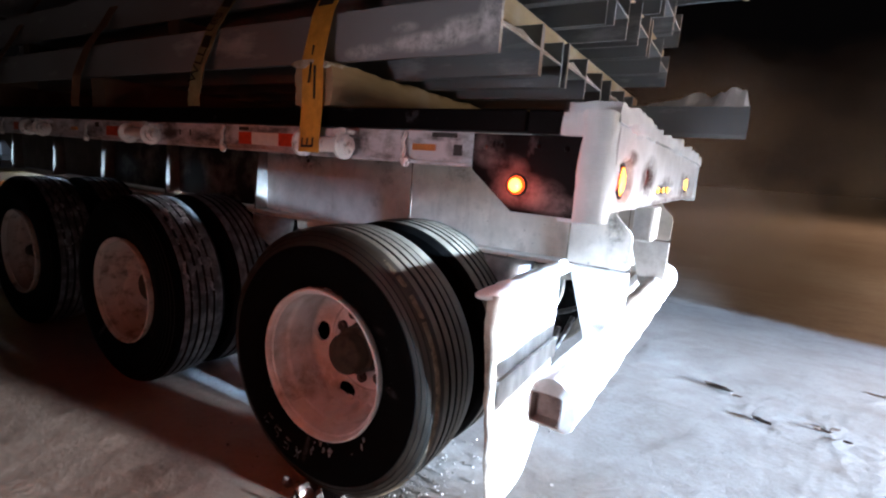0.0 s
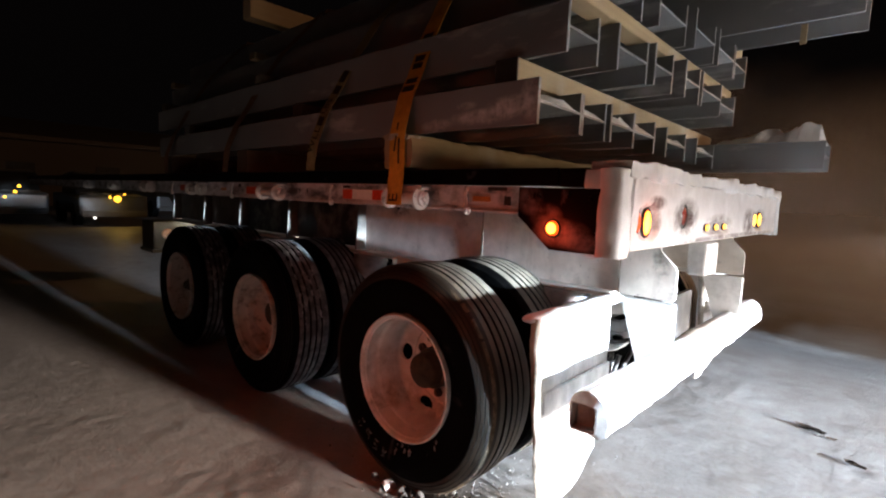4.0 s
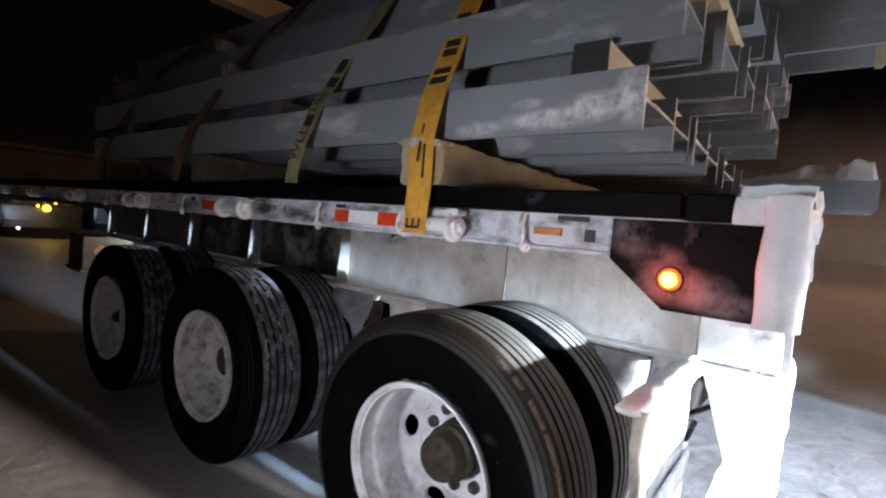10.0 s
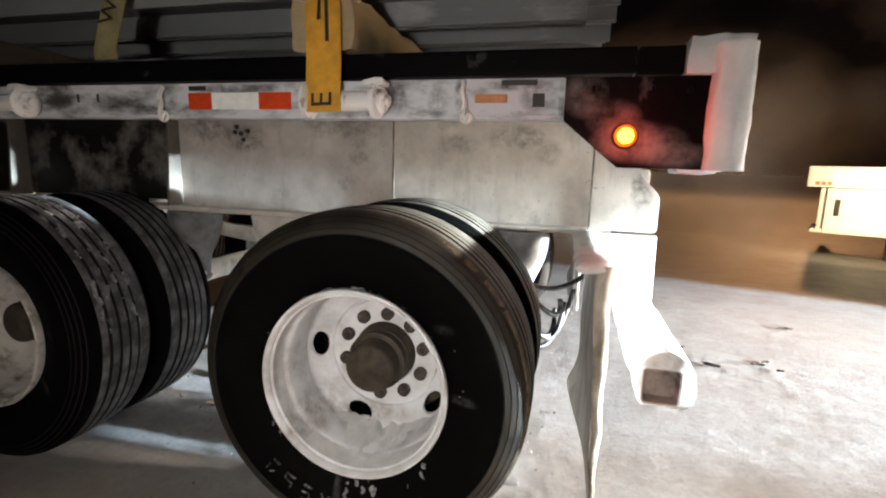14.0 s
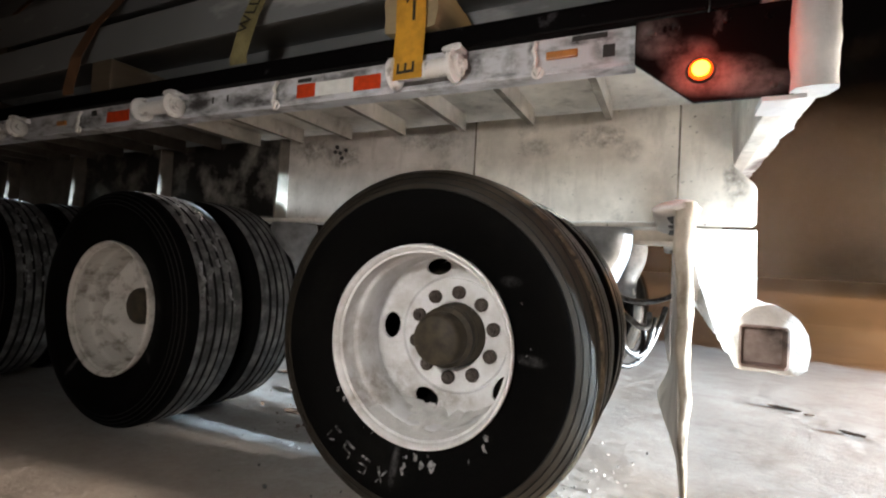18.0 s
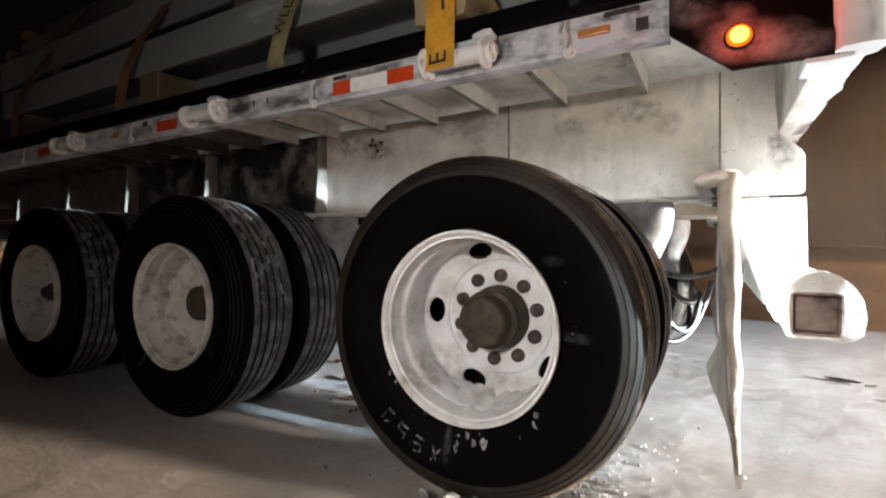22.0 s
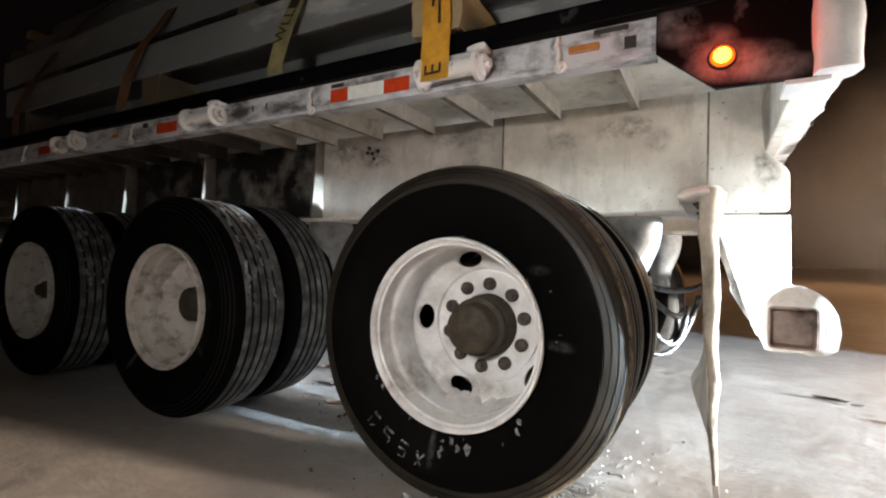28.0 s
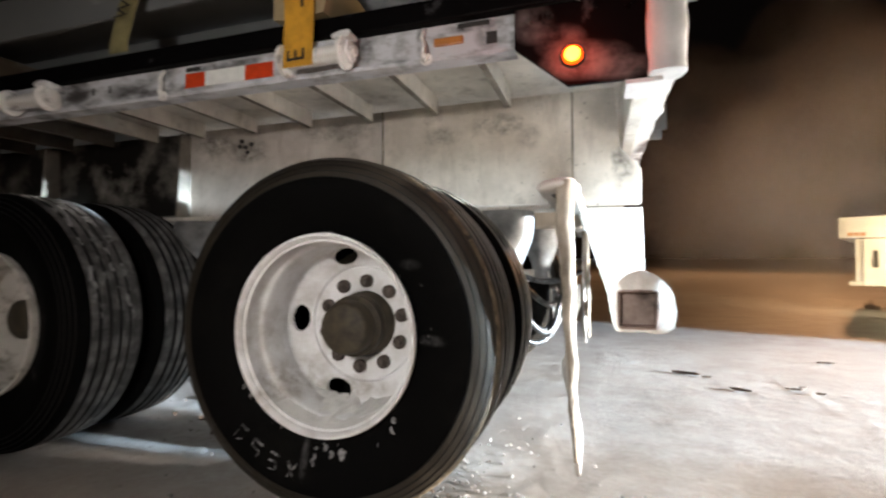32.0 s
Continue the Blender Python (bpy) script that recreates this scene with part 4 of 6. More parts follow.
def ice_face():
    """A frost sheet over the rear cross-beam, with the lamps sunk in pockets."""
    bm, rows = bmesh.new(), []
    ny, nz = 330, 30
    for i in range(ny + 1):
        y = 0.05 + (WIDE - 0.10) * i / ny
        row = []
        for k in range(nz + 1):
            z = 1.203 + 0.245 * k / nz
            x = 0.245 + 0.008 * noise.fractal(Vector((y * 9, z * 9, 4.0)), 0.9, 2.0, 4)
            for cy, cz, ry, rz in POCKETS:
                ragged = 1 + 0.14 * noise.fractal(Vector((y * 22, z * 22, cy)), 0.9, 2.0, 3)
                d = (abs((y - cy) / ry) ** 4 + abs((z - cz) / rz) ** 4) ** 0.25 * ragged
                x -= (x - 0.224) * min(1.0, max(0.0, (1.16 - d) / 0.20))
            if k in (0, nz) or i in (0, ny):
                x = 0.197
            row.append(bm.verts.new((x, y, z)))
        rows.append(row)
    for p, q in zip(rows, rows[1:]):
        for a, b, c, d in zip(p, p[1:], q[1:], q):
            bm.faces.new((a, b, c, d))
    smooth(part("ice_face", bm, M_REAR_FROST, trailer, "dirty frost sheet on the rear face, hollowed round the lamps"), 75)


ice_face()


def rear_lamp(y, z, ry, rz, mats, name, label):
    lens = lathe([(0.0, -0.014), (0.5, -0.012), (0.9, -0.006), (1.0, 0.0)], 26, mats=[0, 0, 1])
    ob = part(name, lens, mats, trailer, label)
    ob.matrix_basis = pose(0.227, y, z, 0, 0, 90) @ Matrix.Diagonal((ry, 1, rz, 1))
    smooth(ob, 60)
    ring = lathe([(1.0, 0.0), (1.03, -0.006), (1.16, -0.006), (1.22, 0.004)], 26)
    part("bezel", ring, M_GROMMET, ob)
    return ob


rear_lamp(0.222, 1.296, 0.033, 0.045, [M_CORE_GLOW, M_ORANGE_GLOW], "tail_lamp", "lit oval amber tail lamp sunk in the ice")
rear_lamp(0.142, 1.298, 0.009, 0.036, [M_RED_GLOW, M_RED_GLOW], "tail_lamp", "small lit tail lamp")
rear_lamp(0.612, 1.318, 0.040, 0.042, [M_LENS_OFF, M_GROMMET], "tail_lamp", "dark round unlit tail lamp")
for y in (1.946, 2.079):
    rear_lamp(y, 1.296, 0.036, 0.042, [M_CORE_GLOW, M_ORANGE_GLOW], "tail_lamp", "lit oval amber tail lamp sunk in the ice")
for y in (0.95, 1.10, 1.25):
    rear_lamp(y, 1.267, 0.022, 0.014, [M_CORE_GLOW, M_RED_GLOW], "identification_lamp", "small lit red identification lamp")

# rear bumper: a square tube under ice, and its hidden hollow end
def ray_out(outline, cx, cz, a):
    """Where a ray from the middle at angle a leaves an outline."""
    dx, dz = math.cos(a), math.sin(a)
    best = 0.0
    for (x0, z0), (x1, z1) in zip(outline, outline[1:] + outline[:1]):
        ex, ez = x1 - x0, z1 - z0
        den = dx * ez - dz * ex
        if abs(den) > 1e-9:
            t = ((x0 - cx) * ez - (z0 - cz) * ex) / den
            w = ((x0 - cx) * dz - (z0 - cz) * dx) / den
            if t > 0 and -1e-6 <= w <= 1 + 1e-6:
                best = max(best, t)
    return best


ICED = [(0.100, 0.579), (0.093, 0.595), (0.091, 0.640), (0.092, 0.676), (0.104, 0.700), (0.128, 0.719), (0.158, 0.727), (0.188, 0.717), (0.212, 0.698), (0.229, 0.668), (0.235, 0.625), (0.231, 0.590), (0.214, 0.577), (0.16, 0.576)]
BORE = [(0.106, 0.589), (0.103, 0.593), (0.103, 0.672), (0.107, 0.676), (0.186, 0.676), (0.190, 0.672), (0.190, 0.593), (0.186, 0.589)]


def iced_bumper():
    cx, cz, seg = 0.147, 0.634, 52
    ice, bore = bmesh.new(), bmesh.new()
    angles = [2 * math.pi * i / seg for i in range(seg)]
    ys = [0.030 + 0.03 * k for k in range(84)]
    rings = []
    for k, y in enumerate(ys):
        ring = []
        for a in angles:
            r = ray_out(ICED, cx, cz, a)
            p = Vector((math.cos(a) * 1.6, math.sin(a) * 1.6, y * 7))
            r += 0.007 * noise.fractal(p, 1.0, 2.0, 2) * (0.5 if k == 0 else 1.0) + 0.002 * noise.noise(p * 1.3)
            ring.append(ice.verts.new((cx + r * math.cos(a), y + (0.005 * noise.noise(p * 3) if k == 0 else 0), cz + r * math.sin(a))))
        rings.append(ring)
    lip = [ice.verts.new((cx + (ray_out(BORE, cx, cz, a) + 0.004) * math.cos(a), 0.024, cz + (ray_out(BORE, cx, cz, a) + 0.004) * math.sin(a))) for a in angles]
    rings.insert(0, lip)
    for p, q in zip(rings, rings[1:]):
        for i in range(seg):
            ice.faces.new((p[i], p[(i + 1) % seg], q[(i + 1) % seg], q[i]))
    ice.faces.new(rings[-1])
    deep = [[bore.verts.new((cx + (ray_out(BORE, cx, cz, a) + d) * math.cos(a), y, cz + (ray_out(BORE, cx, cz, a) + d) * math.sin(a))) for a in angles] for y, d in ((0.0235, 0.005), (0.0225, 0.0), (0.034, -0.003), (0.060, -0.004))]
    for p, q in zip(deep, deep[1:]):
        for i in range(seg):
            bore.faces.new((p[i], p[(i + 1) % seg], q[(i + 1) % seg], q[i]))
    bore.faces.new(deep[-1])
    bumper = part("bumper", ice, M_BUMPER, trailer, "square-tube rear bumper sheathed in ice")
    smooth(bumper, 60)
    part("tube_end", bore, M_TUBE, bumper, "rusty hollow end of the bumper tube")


iced_bumper()
part("lamp_box", box(0.14, 0.225, 1.02, 1.22, 1.035, 1.19, 0.012), M_BUMPER, trailer, "iced lamp housing under the rear frame")
# enlarged beyond its visible size to keep headlamp light off the air bag
part("tow_plate", box(0.10, 0.125, 0.694, 1.22, 0.60, 0.935, 0.006), M_PANEL, trailer, "dark plate under the rear frame, enlarged to block headlamp light")


M_FLAP_EDGE = frosted("dirty_shaded_rime", (0.13, 0.095, 0.06), (0.56, 0.51, 0.44), 0.55, 11.0, 0.8, 0.0, 80.0, 0.18, (1, 1, 0.5), 0.8)

# darkness of the flap's unlit lower side, painted on as patches
spots(M_FLAP_EDGE.node_tree, M_FLAP_EDGE.node_tree.nodes["Principled BSDF"], world_coord(M_FLAP_EDGE.node_tree), [((0.0, -0.02, 0.36), (0.05, 0.08, 0.10), 0.9), ((-0.02, -0.02, 0.70), (0.02, 0.08, 0.10), 0.6)], (0.06, 0.042, 0.028), 22.0)


def cap_snow(x0, x1, y0, y1, z0, z1, seed):
    """A long pillow of snow, pinched at its ends."""
    bm = bmesh.new()
    n, seg, rings = 46, 20, []
    for k in range(n + 1):
        f = k / n
        y = y0 + (y1 - y0) * f ** 1.5
        d = min(y - y0, y1 - y) / 0.045
        s = math.sqrt(max(0.02, 1 - (1 - min(1.0, d)) ** 2))
        ring = []
        for i in range(seg):
            a = 2 * math.pi * i / seg
            w = s * (1 + 0.22 * noise.fractal(Vector((math.cos(a), math.sin(a), y * 11 + seed)), 0.9, 2.0, 3))
            ring.append(bm.verts.new(((x0 + x1) / 2 + (x1 - x0) / 2 * w * math.cos(a), y, (z0 + z1) / 2 + (z1 - z0) / 2 * w * math.sin(a) - 0.10 * (math.cos(a) < 0) * w * (x1 - x0) / 2 * abs(math.cos(a)))))
        rings.append(ring)
    for p, q in zip(rings, rings[1:]):
        for i in range(seg):
            bm.faces.new((p[i], p[(i + 1) % seg], q[(i + 1) % seg], q[i]))
    bm.faces.new(rings[0])
    bm.faces.new(rings[-1])
    return bm


# mud flaps
def mud_flap(y0, seed):
    bm = bmesh.new()
    nx, nz = 16, 34
    grid = []
    for side in (0, 1):
        rows = []
        for k in range(nz + 1):
            z = 0.93 - 0.72 * k / nz
            row = []
            for i in range(nx + 1):
                u = i / nx
                y = y0 + 0.62 * u + 0.06 * (k / nz) ** 2 * (1 - u)
                zz = z
                if z < 0.42:
                    zz = 0.42 - (0.42 - z) * (1 - 0.75 * max(0.0, u - 0.35) ** 1.5)
                    y -= 0.14 * max(0.0, u - 0.35) * ((0.42 - z) / 0.21) ** 1.4
                sway = 0.020 * math.sin(2.2 * u + seed) * (k / nz) + 0.010 * noise.noise(Vector((u * 3, z * 4, seed))) + 0.02 * (k / nz) ** 2 - 0.05 * u * math.exp(-((z - 0.34) / 0.10) ** 2)
                row.append(bm.verts.new((-0.040 + sway + (0.012 if side else 0.0), y, zz)))
            rows.append(row)
        grid.append(rows)
    for rows in grid:
        for k in range(nz):
            for i in range(nx):
                bm.faces.new((rows[k][i], rows[k][i + 1], rows[k + 1][i + 1], rows[k + 1][i]))
    a, b = grid
    for k in range(nz):
        for i in (0, nx):
            bm.faces.new((a[k][i], a[k + 1][i], b[k + 1][i], b[k][i]))
    for i in range(nx):
        for k in (0, nz):
            bm.faces.new((a[k][i], a[k][i + 1], b[k][i + 1], b[k][i]))
    ob = part("mud_flap", bm, M_FLAP, trailer, "stiff frosted mud flap hanging behind the rear wheels")
    smooth(ob, 50)
    bm = bmesh.new()
    rings = []
    for k in range(61):
        f = k / 60
        z = 0.95 - 0.70 * f
        half = 0.021 * (1 - 0.72 * f ** 1.3)
        mid = -0.022 + 0.020 * f + 0.004 * noise.noise(Vector((z * 9, seed, 2.0)))
        ring = []
        for i in range(14):
            a = 2 * math.pi * i / 14
            wob = 1 + 0.30 * noise.fractal(Vector((math.cos(a) * 1.3, math.sin(a) * 1.3, z * 16 + seed)), 0.9, 2.0, 3)
            ring.append(bm.verts.new((mid + half * wob * math.cos(a), y0 + 0.05 * f ** 2 + 0.013 * wob * math.sin(a), z)))
        rings.append(ring)
    for p, q in zip(rings, rings[1:]):
        for i in range(14):
            bm.faces.new((p[i], p[(i + 1) % 14], q[(i + 1) % 14], q[i]))
    bm.faces.new(rings[0])
    bm.faces.new(rings[-1])
    smooth(part("flap_ice", bm, M_FLAP_EDGE, trailer, "dirty rime on the flap edge, with its unlit lower part painted dark"), 75)
    part("flap_strip", box(-0.018, -0.006, y0 + 0.06, y0 + 0.60, 0.585, 0.665, 0.004), M_FLAP, trailer)
    part("flap_bar", box(-0.060, 0.000, y0 + 0.05, y0 + 0.70, 0.922, 0.944, 0.006), M_DARK, trailer)
    smooth(part("flap_bar_snow", cap_snow(-0.092, 0.010, y0 - 0.016, y0 + 0.70, 0.924, 0.960, seed + 3), M_BUMPER, trailer, "snow lying on the flap hanger bar"), 75)


mud_flap(-0.028, 1.0)
mud_flap(WIDE - 0.64, 4.0)

# suspension: hangers, arms, air bags and hoses
for n, ax in enumerate(AXLES):
    for wy in (0.60, WIDE - 0.74):
        hanger = prism([(ax - 0.78, 0.944), (ax - 0.52, 0.944), (ax - 0.56, 0.70), (ax - 0.62, 0.62), (ax - 0.72, 0.62)], "y", wy, wy + 0.14, 0.008)
        part("hanger", hanger, M_UNDER, trailer)
        arm = prism([(ax - 0.70, 0.64), (ax - 0.66, 0.72), (ax + 0.10, 0.66), (ax + 0.44, 0.70), (ax + 0.46, 0.64), (ax + 0.10, 0.56), (ax - 0.20, 0.58)], "y", wy + 0.03, wy + 0.11, 0.008)
        part("trailing_arm", arm, M_UNDER, trailer)
        bag = bmesh.new()
        prof = [(0.0, -0.10), (0.050, -0.10), (0.060, -0.085), (0.058, -0.03), (0.064, 0.02), (0.086, 0.07), (0.106, 0.12), (0.116, 0.17), (0.118, 0.21), (0.112, 0.235), (0.0, 0.235)]
        lathe(prof, 28, bag)
        bmesh.ops.rotate(bag, verts=bag.verts, matrix=Matrix.Rotation(radians(90), 3, "X"))
        bmesh.ops.translate(bag, verts=bag.verts, vec=(ax + 0.40, wy + 0.07, 0.708))
        smooth(part("air_bag", bag, M_AIRBAG, trailer, "frosted rubber air spring"), 50)
hoses = [((-0.30, 0.72, 0.72), (-0.12, 0.86, 0.62), (0.06, 0, -0.10)), ((-0.32, 0.74, 0.70), (-0.10, 0.90, 0.60), (0.04, 0, -0.20)), ((-0.34, 0.76, 0.66), (-0.14, 0.92, 0.56), (0.06, -0.02, -0.15)),
         ((-0.36, 0.74, 0.60), (-0.06, 0.98, 0.64), (0.02, -0.02, -0.22)), ((-0.30, 0.78, 0.72), (-0.02, 1.02, 0.70), (0.0, -0.02, -0.05))]
for a, b, sag in hoses:
    smooth(part("air_hose", tube(arc_points(a, b, sag, 13), 0.0115, 10), M_HOSE, trailer, "black air hose with ice on it"), 80)
smooth(part("brake_chamber", lathe([(0.0, 0.0), (0.07, 0.0), (0.085, 0.03), (0.085, 0.10), (0.07, 0.14), (0.0, 0.15)], 26, centre=(-0.42, 0.62, 0.46)), M_UNDER, trailer))


# winches on the side rail
def winch(x):
    """A strap winch under the rail: two round cheeks, a drum between them and a ratchet cap."""
    drum = lathe([(0.0, -0.105), (0.026, -0.105), (0.026, 0.105), (0.0, 0.105)], 20)
    bmesh.ops.rotate(drum, verts=drum.verts, matrix=Matrix.Rotation(radians(90), 3, "Z"))
    w = part("winch", drum, M_WINCH, trailer, "frosted strap winch on the side rail")
    w.location = (x - 0.095, -0.026, 1.346)
    for dx in (-0.105, 0.090):
        cheek = lathe([(0.0, -0.008), (0.036, -0.008), (0.047, -0.004), (0.047, 0.008), (0.0, 0.008)], 28)
        bmesh.ops.rotate(cheek, verts=cheek.verts, matrix=Matrix.Rotation(radians(90), 3, "Z"))
        ob = smooth(part("cheek", cheek, M_WINCH, w), 40)
        ob.location = (dx, 0, 0)
    cap = lathe([(0.0, -0.024), (0.014, -0.024), (0.016, -0.012), (0.030, -0.010), (0.033, 0.0)], 24)
    bmesh.ops.rotate(cap, verts=cap.verts, matrix=Matrix.Rotation(radians(90), 3, "Z"))
    ob = smooth(part("ratchet_cap", cap, M_WINCH, w), 40)
    ob.location = (0.102, 0, 0)
    part("winch_bracket", box(-0.125, 0.11, 0.012, 0.048, 0.028, 0.052, 0.003), M_RAIL_WHITE, w)
    smooth(part("snow_cap", slab_lumpy(0.055, 0.118, -0.022, 0.022, 0.036, 0.054, 0.006, 30.0, x * 3, 0.007, 0.5), M_SNOW_CRUST, w), 75)


for x in (-0.62, -1.83, -3.02, -4.22, -5.42, -6.62):
    winch(x)


def stake_hook(x):
    """A bent rod hanging from the rail."""
    pts = [(x, 0.018, 1.398), (x - 0.004, 0.006, 1.370), (x + 0.006, 0.002, 1.345), (x + 0.002, -0.002, 1.318), (x + 0.012, -0.006, 1.300), (x + 0.016, -0.004, 1.318)]
    smooth(part("rope_hook", tube(pts, 0.007), M_WINCH, trailer), 80)


for x in (-0.40, -1.34, -2.55, -3.75):
    stake_hook(x)
    ring = lathe([(0.013 + 0.005 * math.cos(a), 0.005 * math.sin(a)) for a in [i * math.pi / 5 for i in range(11)]], 18, centre=(x + 0.010, 0.004, 1.308))
    smooth(part("rope_ring", ring, M_WINCH, trailer), 80)

# reflective tape, marker lenses and slots on the side rail
for x0, x1, mat in ((-1.252, -1.172, M_RED_TAPE), (-1.170, -1.012, M_WHITE_TAPE), (-1.010, -0.905, M_RED_TAPE), (-2.36, -2.20, M_RED_TAPE), (-3.60, -3.45, M_RED_TAPE), (-3.448, -3.30, M_WHITE_TAPE)):
    part("reflective_tape", box(x0, x1, 0.0205, 0.0235, 1.330, 1.378, 0.001), mat, trailer)
for x0, x1, mat in ((-0.372, -0.288, M_AMBER_LENS), (-2.75, -2.68, M_AMBER_LENS)):
    part("marker_lens", box(x0, x1, 0.012, 0.0235, 1.345, 1.366, 0.004), mat, trailer, "unlit amber marker lens")
for x0, x1, z0, z1 in ((-0.305, -0.215, 1.388, 1.402), (-0.225, -0.195, 1.335, 1.368), (-1.25, -1.19, 1.384, 1.398), (-1.68, -1.672, 1.352, 1.378), (-1.60, -1.592, 1.352, 1.378), (-2.48, -2.44, 1.37, 1.395)):
    part("rail_slot", box(x0, x1, 0.021, 0.0236, z0, z1, 0.001), M_DARK, trailer)

# yellow stowage box far forward under the deck
tool = part("tool_box", box(-7.35, -6.80, 0.72, 1.28, 0.46, 0.86, 0.02), M_YELLOW, trailer, "yellow stowage box under the deck")
part("lid_lip", box(-7.37, -6.785, 0.70, 1.30, 0.41, 0.46, 0.01), M_YELLOW, tool)
disc = lathe([(0.0, -0.012), (0.06, -0.010), (0.075, 0.0)], 24)
bmesh.ops.rotate(disc, verts=disc.verts, matrix=Matrix.Rotation(radians(90), 3, "Z"))
bmesh.ops.translate(disc, verts=disc.verts, vec=(-6.795, 0.90, 0.68))
part("reflector", disc, M_AMBER_LENS, tool)

# ---- load ----
M_BEAM_SMEARED = frosted("snow_smeared_steel", (0.25, 0.265, 0.28), (0.62, 0.63, 0.65), 0.17, 3.5, 0.55, 0.0, 130.0, 0.10, (0.5, 1, 1.6))
spots(M_BEAM_SMEARED.node_tree, M_BEAM_SMEARED.node_tree.nodes["Principled BSDF"], world_coord(M_BEAM_SMEARED.node_tree), [((-0.36, 0.03, 1.672), (0.20, 0.1, 0.035), 1.0), ((-0.22, 0.03, 1.70), (0.13, 0.1, 0.045), 1.0), ((-0.13, 0.03, 1.72), (0.06, 0.1, 0.09), 1.0), ((-0.60, 0.03, 1.655), (0.10, 0.1, 0.03), 0.9), ((-0.44, 0.03, 1.72), (0.06, 0.1, 0.02), 0.8)], (0.74, 0.745, 0.75), 22.0)
M_SNOW_SMEAR = frosted("smeared_snow", (0.42, 0.43, 0.45), (0.68, 0.69, 0.70), 0.55, 20.0, 0.9, 0.0, 90.0, 0.25)


def h_beam(y0, y1, z0, z1, x0, x1, flange=0.014, label="grey primed steel beam lying on its side in the load", snow=0.0, seed=0.0):
    """A rolled beam on its side: upright flanges and a level web."""
    t, w = flange, 0.009
    zc = (z0 + z1) / 2
    out = [(y0, z0), (y0 + t, z0), (y0 + t, zc - w / 2), (y1 - t, zc - w / 2), (y1 - t, z0), (y1, z0), (y1, z1), (y1 - t, z1), (y1 - t, zc + w / 2), (y0 + t, zc + w / 2), (y0 + t, z1), (y0, z1)]
    beam = link_mesh("steel_beam", prism(out, "x", x0, x1), M_BEAM)
    tagged(beam, label, "steel beam", group="steel beams on the trailer")
    if snow:
        part("snow", crust(x1 - 0.9, x1 - 0.004, y0 + t + 0.002, y1 - t - 0.002, zc + w / 2, snow, 0.035, seed, 0.004), M_SNOW_CRUST, beam, "snow lying in the beam")
    return beam


FIRST = [(0.03, 0.355, -0.108), (0.372, 0.592, -0.115), (0.605, 0.868, -0.10), (0.882, 1.165, -0.11), (1.335, 1.668, -0.11), (1.85, 2.24, -0.10)]
for n, (a, b, x1) in enumerate(FIRST):
    beam = h_beam(a, b, 1.628, 1.788, -4.12 - 0.05 * (n % 3), x1, snow=0.055, seed=n * 2.3)
    if n == 0:
        beam.data.materials[0] = M_BEAM_SMEARED
long_low = h_beam(2.262, 2.56, 1.620, 1.790, -5.2, 0.50, label="long grey steel beam jutting out behind the load, snow on top", snow=0.0)
part("snow", crust(-0.1, 0.494, 2.264, 2.558, 1.786, 0.10, 0.028, 5.0, 0.008, lambda x, y: 0.3 + 0.85 * min(1.0, max(0.0, (x + 0.02) / 0.22))), M_SNOW_CRUST, long_low, "lumpy snow on the beam end")
for n, (a, b, x1) in enumerate([(0.11, 0.356, -0.055), (0.43, 0.74, -0.012), (0.75, 0.985, 0.015), (1.072, 1.304, 0.045), (1.33, 1.70, 0.05), (1.72, 2.10, 0.03)]):
    h_beam(a, b, 1.885, 2.062, -4.42 - 0.07 * (n % 2), x1, snow=0.03 if n < 2 else 0.0, seed=n + 20.0)
for n, (a, b, x1) in enumerate([(0.30, 0.66, -0.02), (0.74, 1.10, 0.02), (1.14, 1.48, 0.05), (1.52, 1.86, 0.06), (1.88, 2.16, 0.06)]):
    h_beam(a, b, 2.130, 2.318, -4.62 - 0.06 * (n % 3), x1)
deep_beam = h_beam(1.66, 2.00, 2.324, 2.760, -6.4, 0.645, 0.02, "deep grey steel beam on top of the load, jutting out behind")
h_beam(0.55, 0.95, 2.374, 2.62, -4.85, -0.35, 0.016)
h_beam(1.0, 1.42, 2.374, 2.62, -4.90, -0.30, 0.016)


def timber(x0, x1, y0, y1, z0, z1, label, mat=None):
    bm = box(x0, x1, y0, y1, z0, z1, 0.006)
    ob = link_mesh("timber", bm, mat or M_WOOD)
    return tagged(ob, label, "timber", group="dunnage timbers")


M_WOOD_FROST = frosted("frosted_timber", (0.34, 0.29, 0.20), (0.55, 0.53, 0.49), 0.5, 14.0, 0.85)
bearer = link_mesh("timber", slab_lumpy(-0.872, -0.688, -0.024, 2.62, 1.4715, 1.622, 0.010, 9.0, 4.0, 0.022, 0.35), M_WOOD)
smooth(bearer, 60)
tagged(bearer, "rough pale timber bearer with snow caked on its end", "timber", group="dunnage timbers")
smooth(part("snow", slab_lumpy(-0.885, -0.70, -0.036, 0.10, 1.598, 1.625, 0.008, 12.0, 8.0, 0.010, 0.6), M_WOOD_FROST, bearer, "snow caked on the timber end"), 75)
for x in (-2.50, -3.95):
    timber(x, x + 0.15, 0.02, 2.61, 1.471, 1.624, "dark timber bearer lying across the deck", M_WOOD_DARK)
D2 = "pale timber spacer between the layers of steel"
near_spacer = timber(-0.32, -0.22, 0.06, 2.60, 1.7935, 1.880, D2)
# a thin plate makes this end of the timber darker
part("dark_end_face", box(-0.321, -0.219, 0.052, 0.0595, 1.7930, 1.8805, 0.002), M_DARK, near_spacer, "thin dark plate over the timber's end")
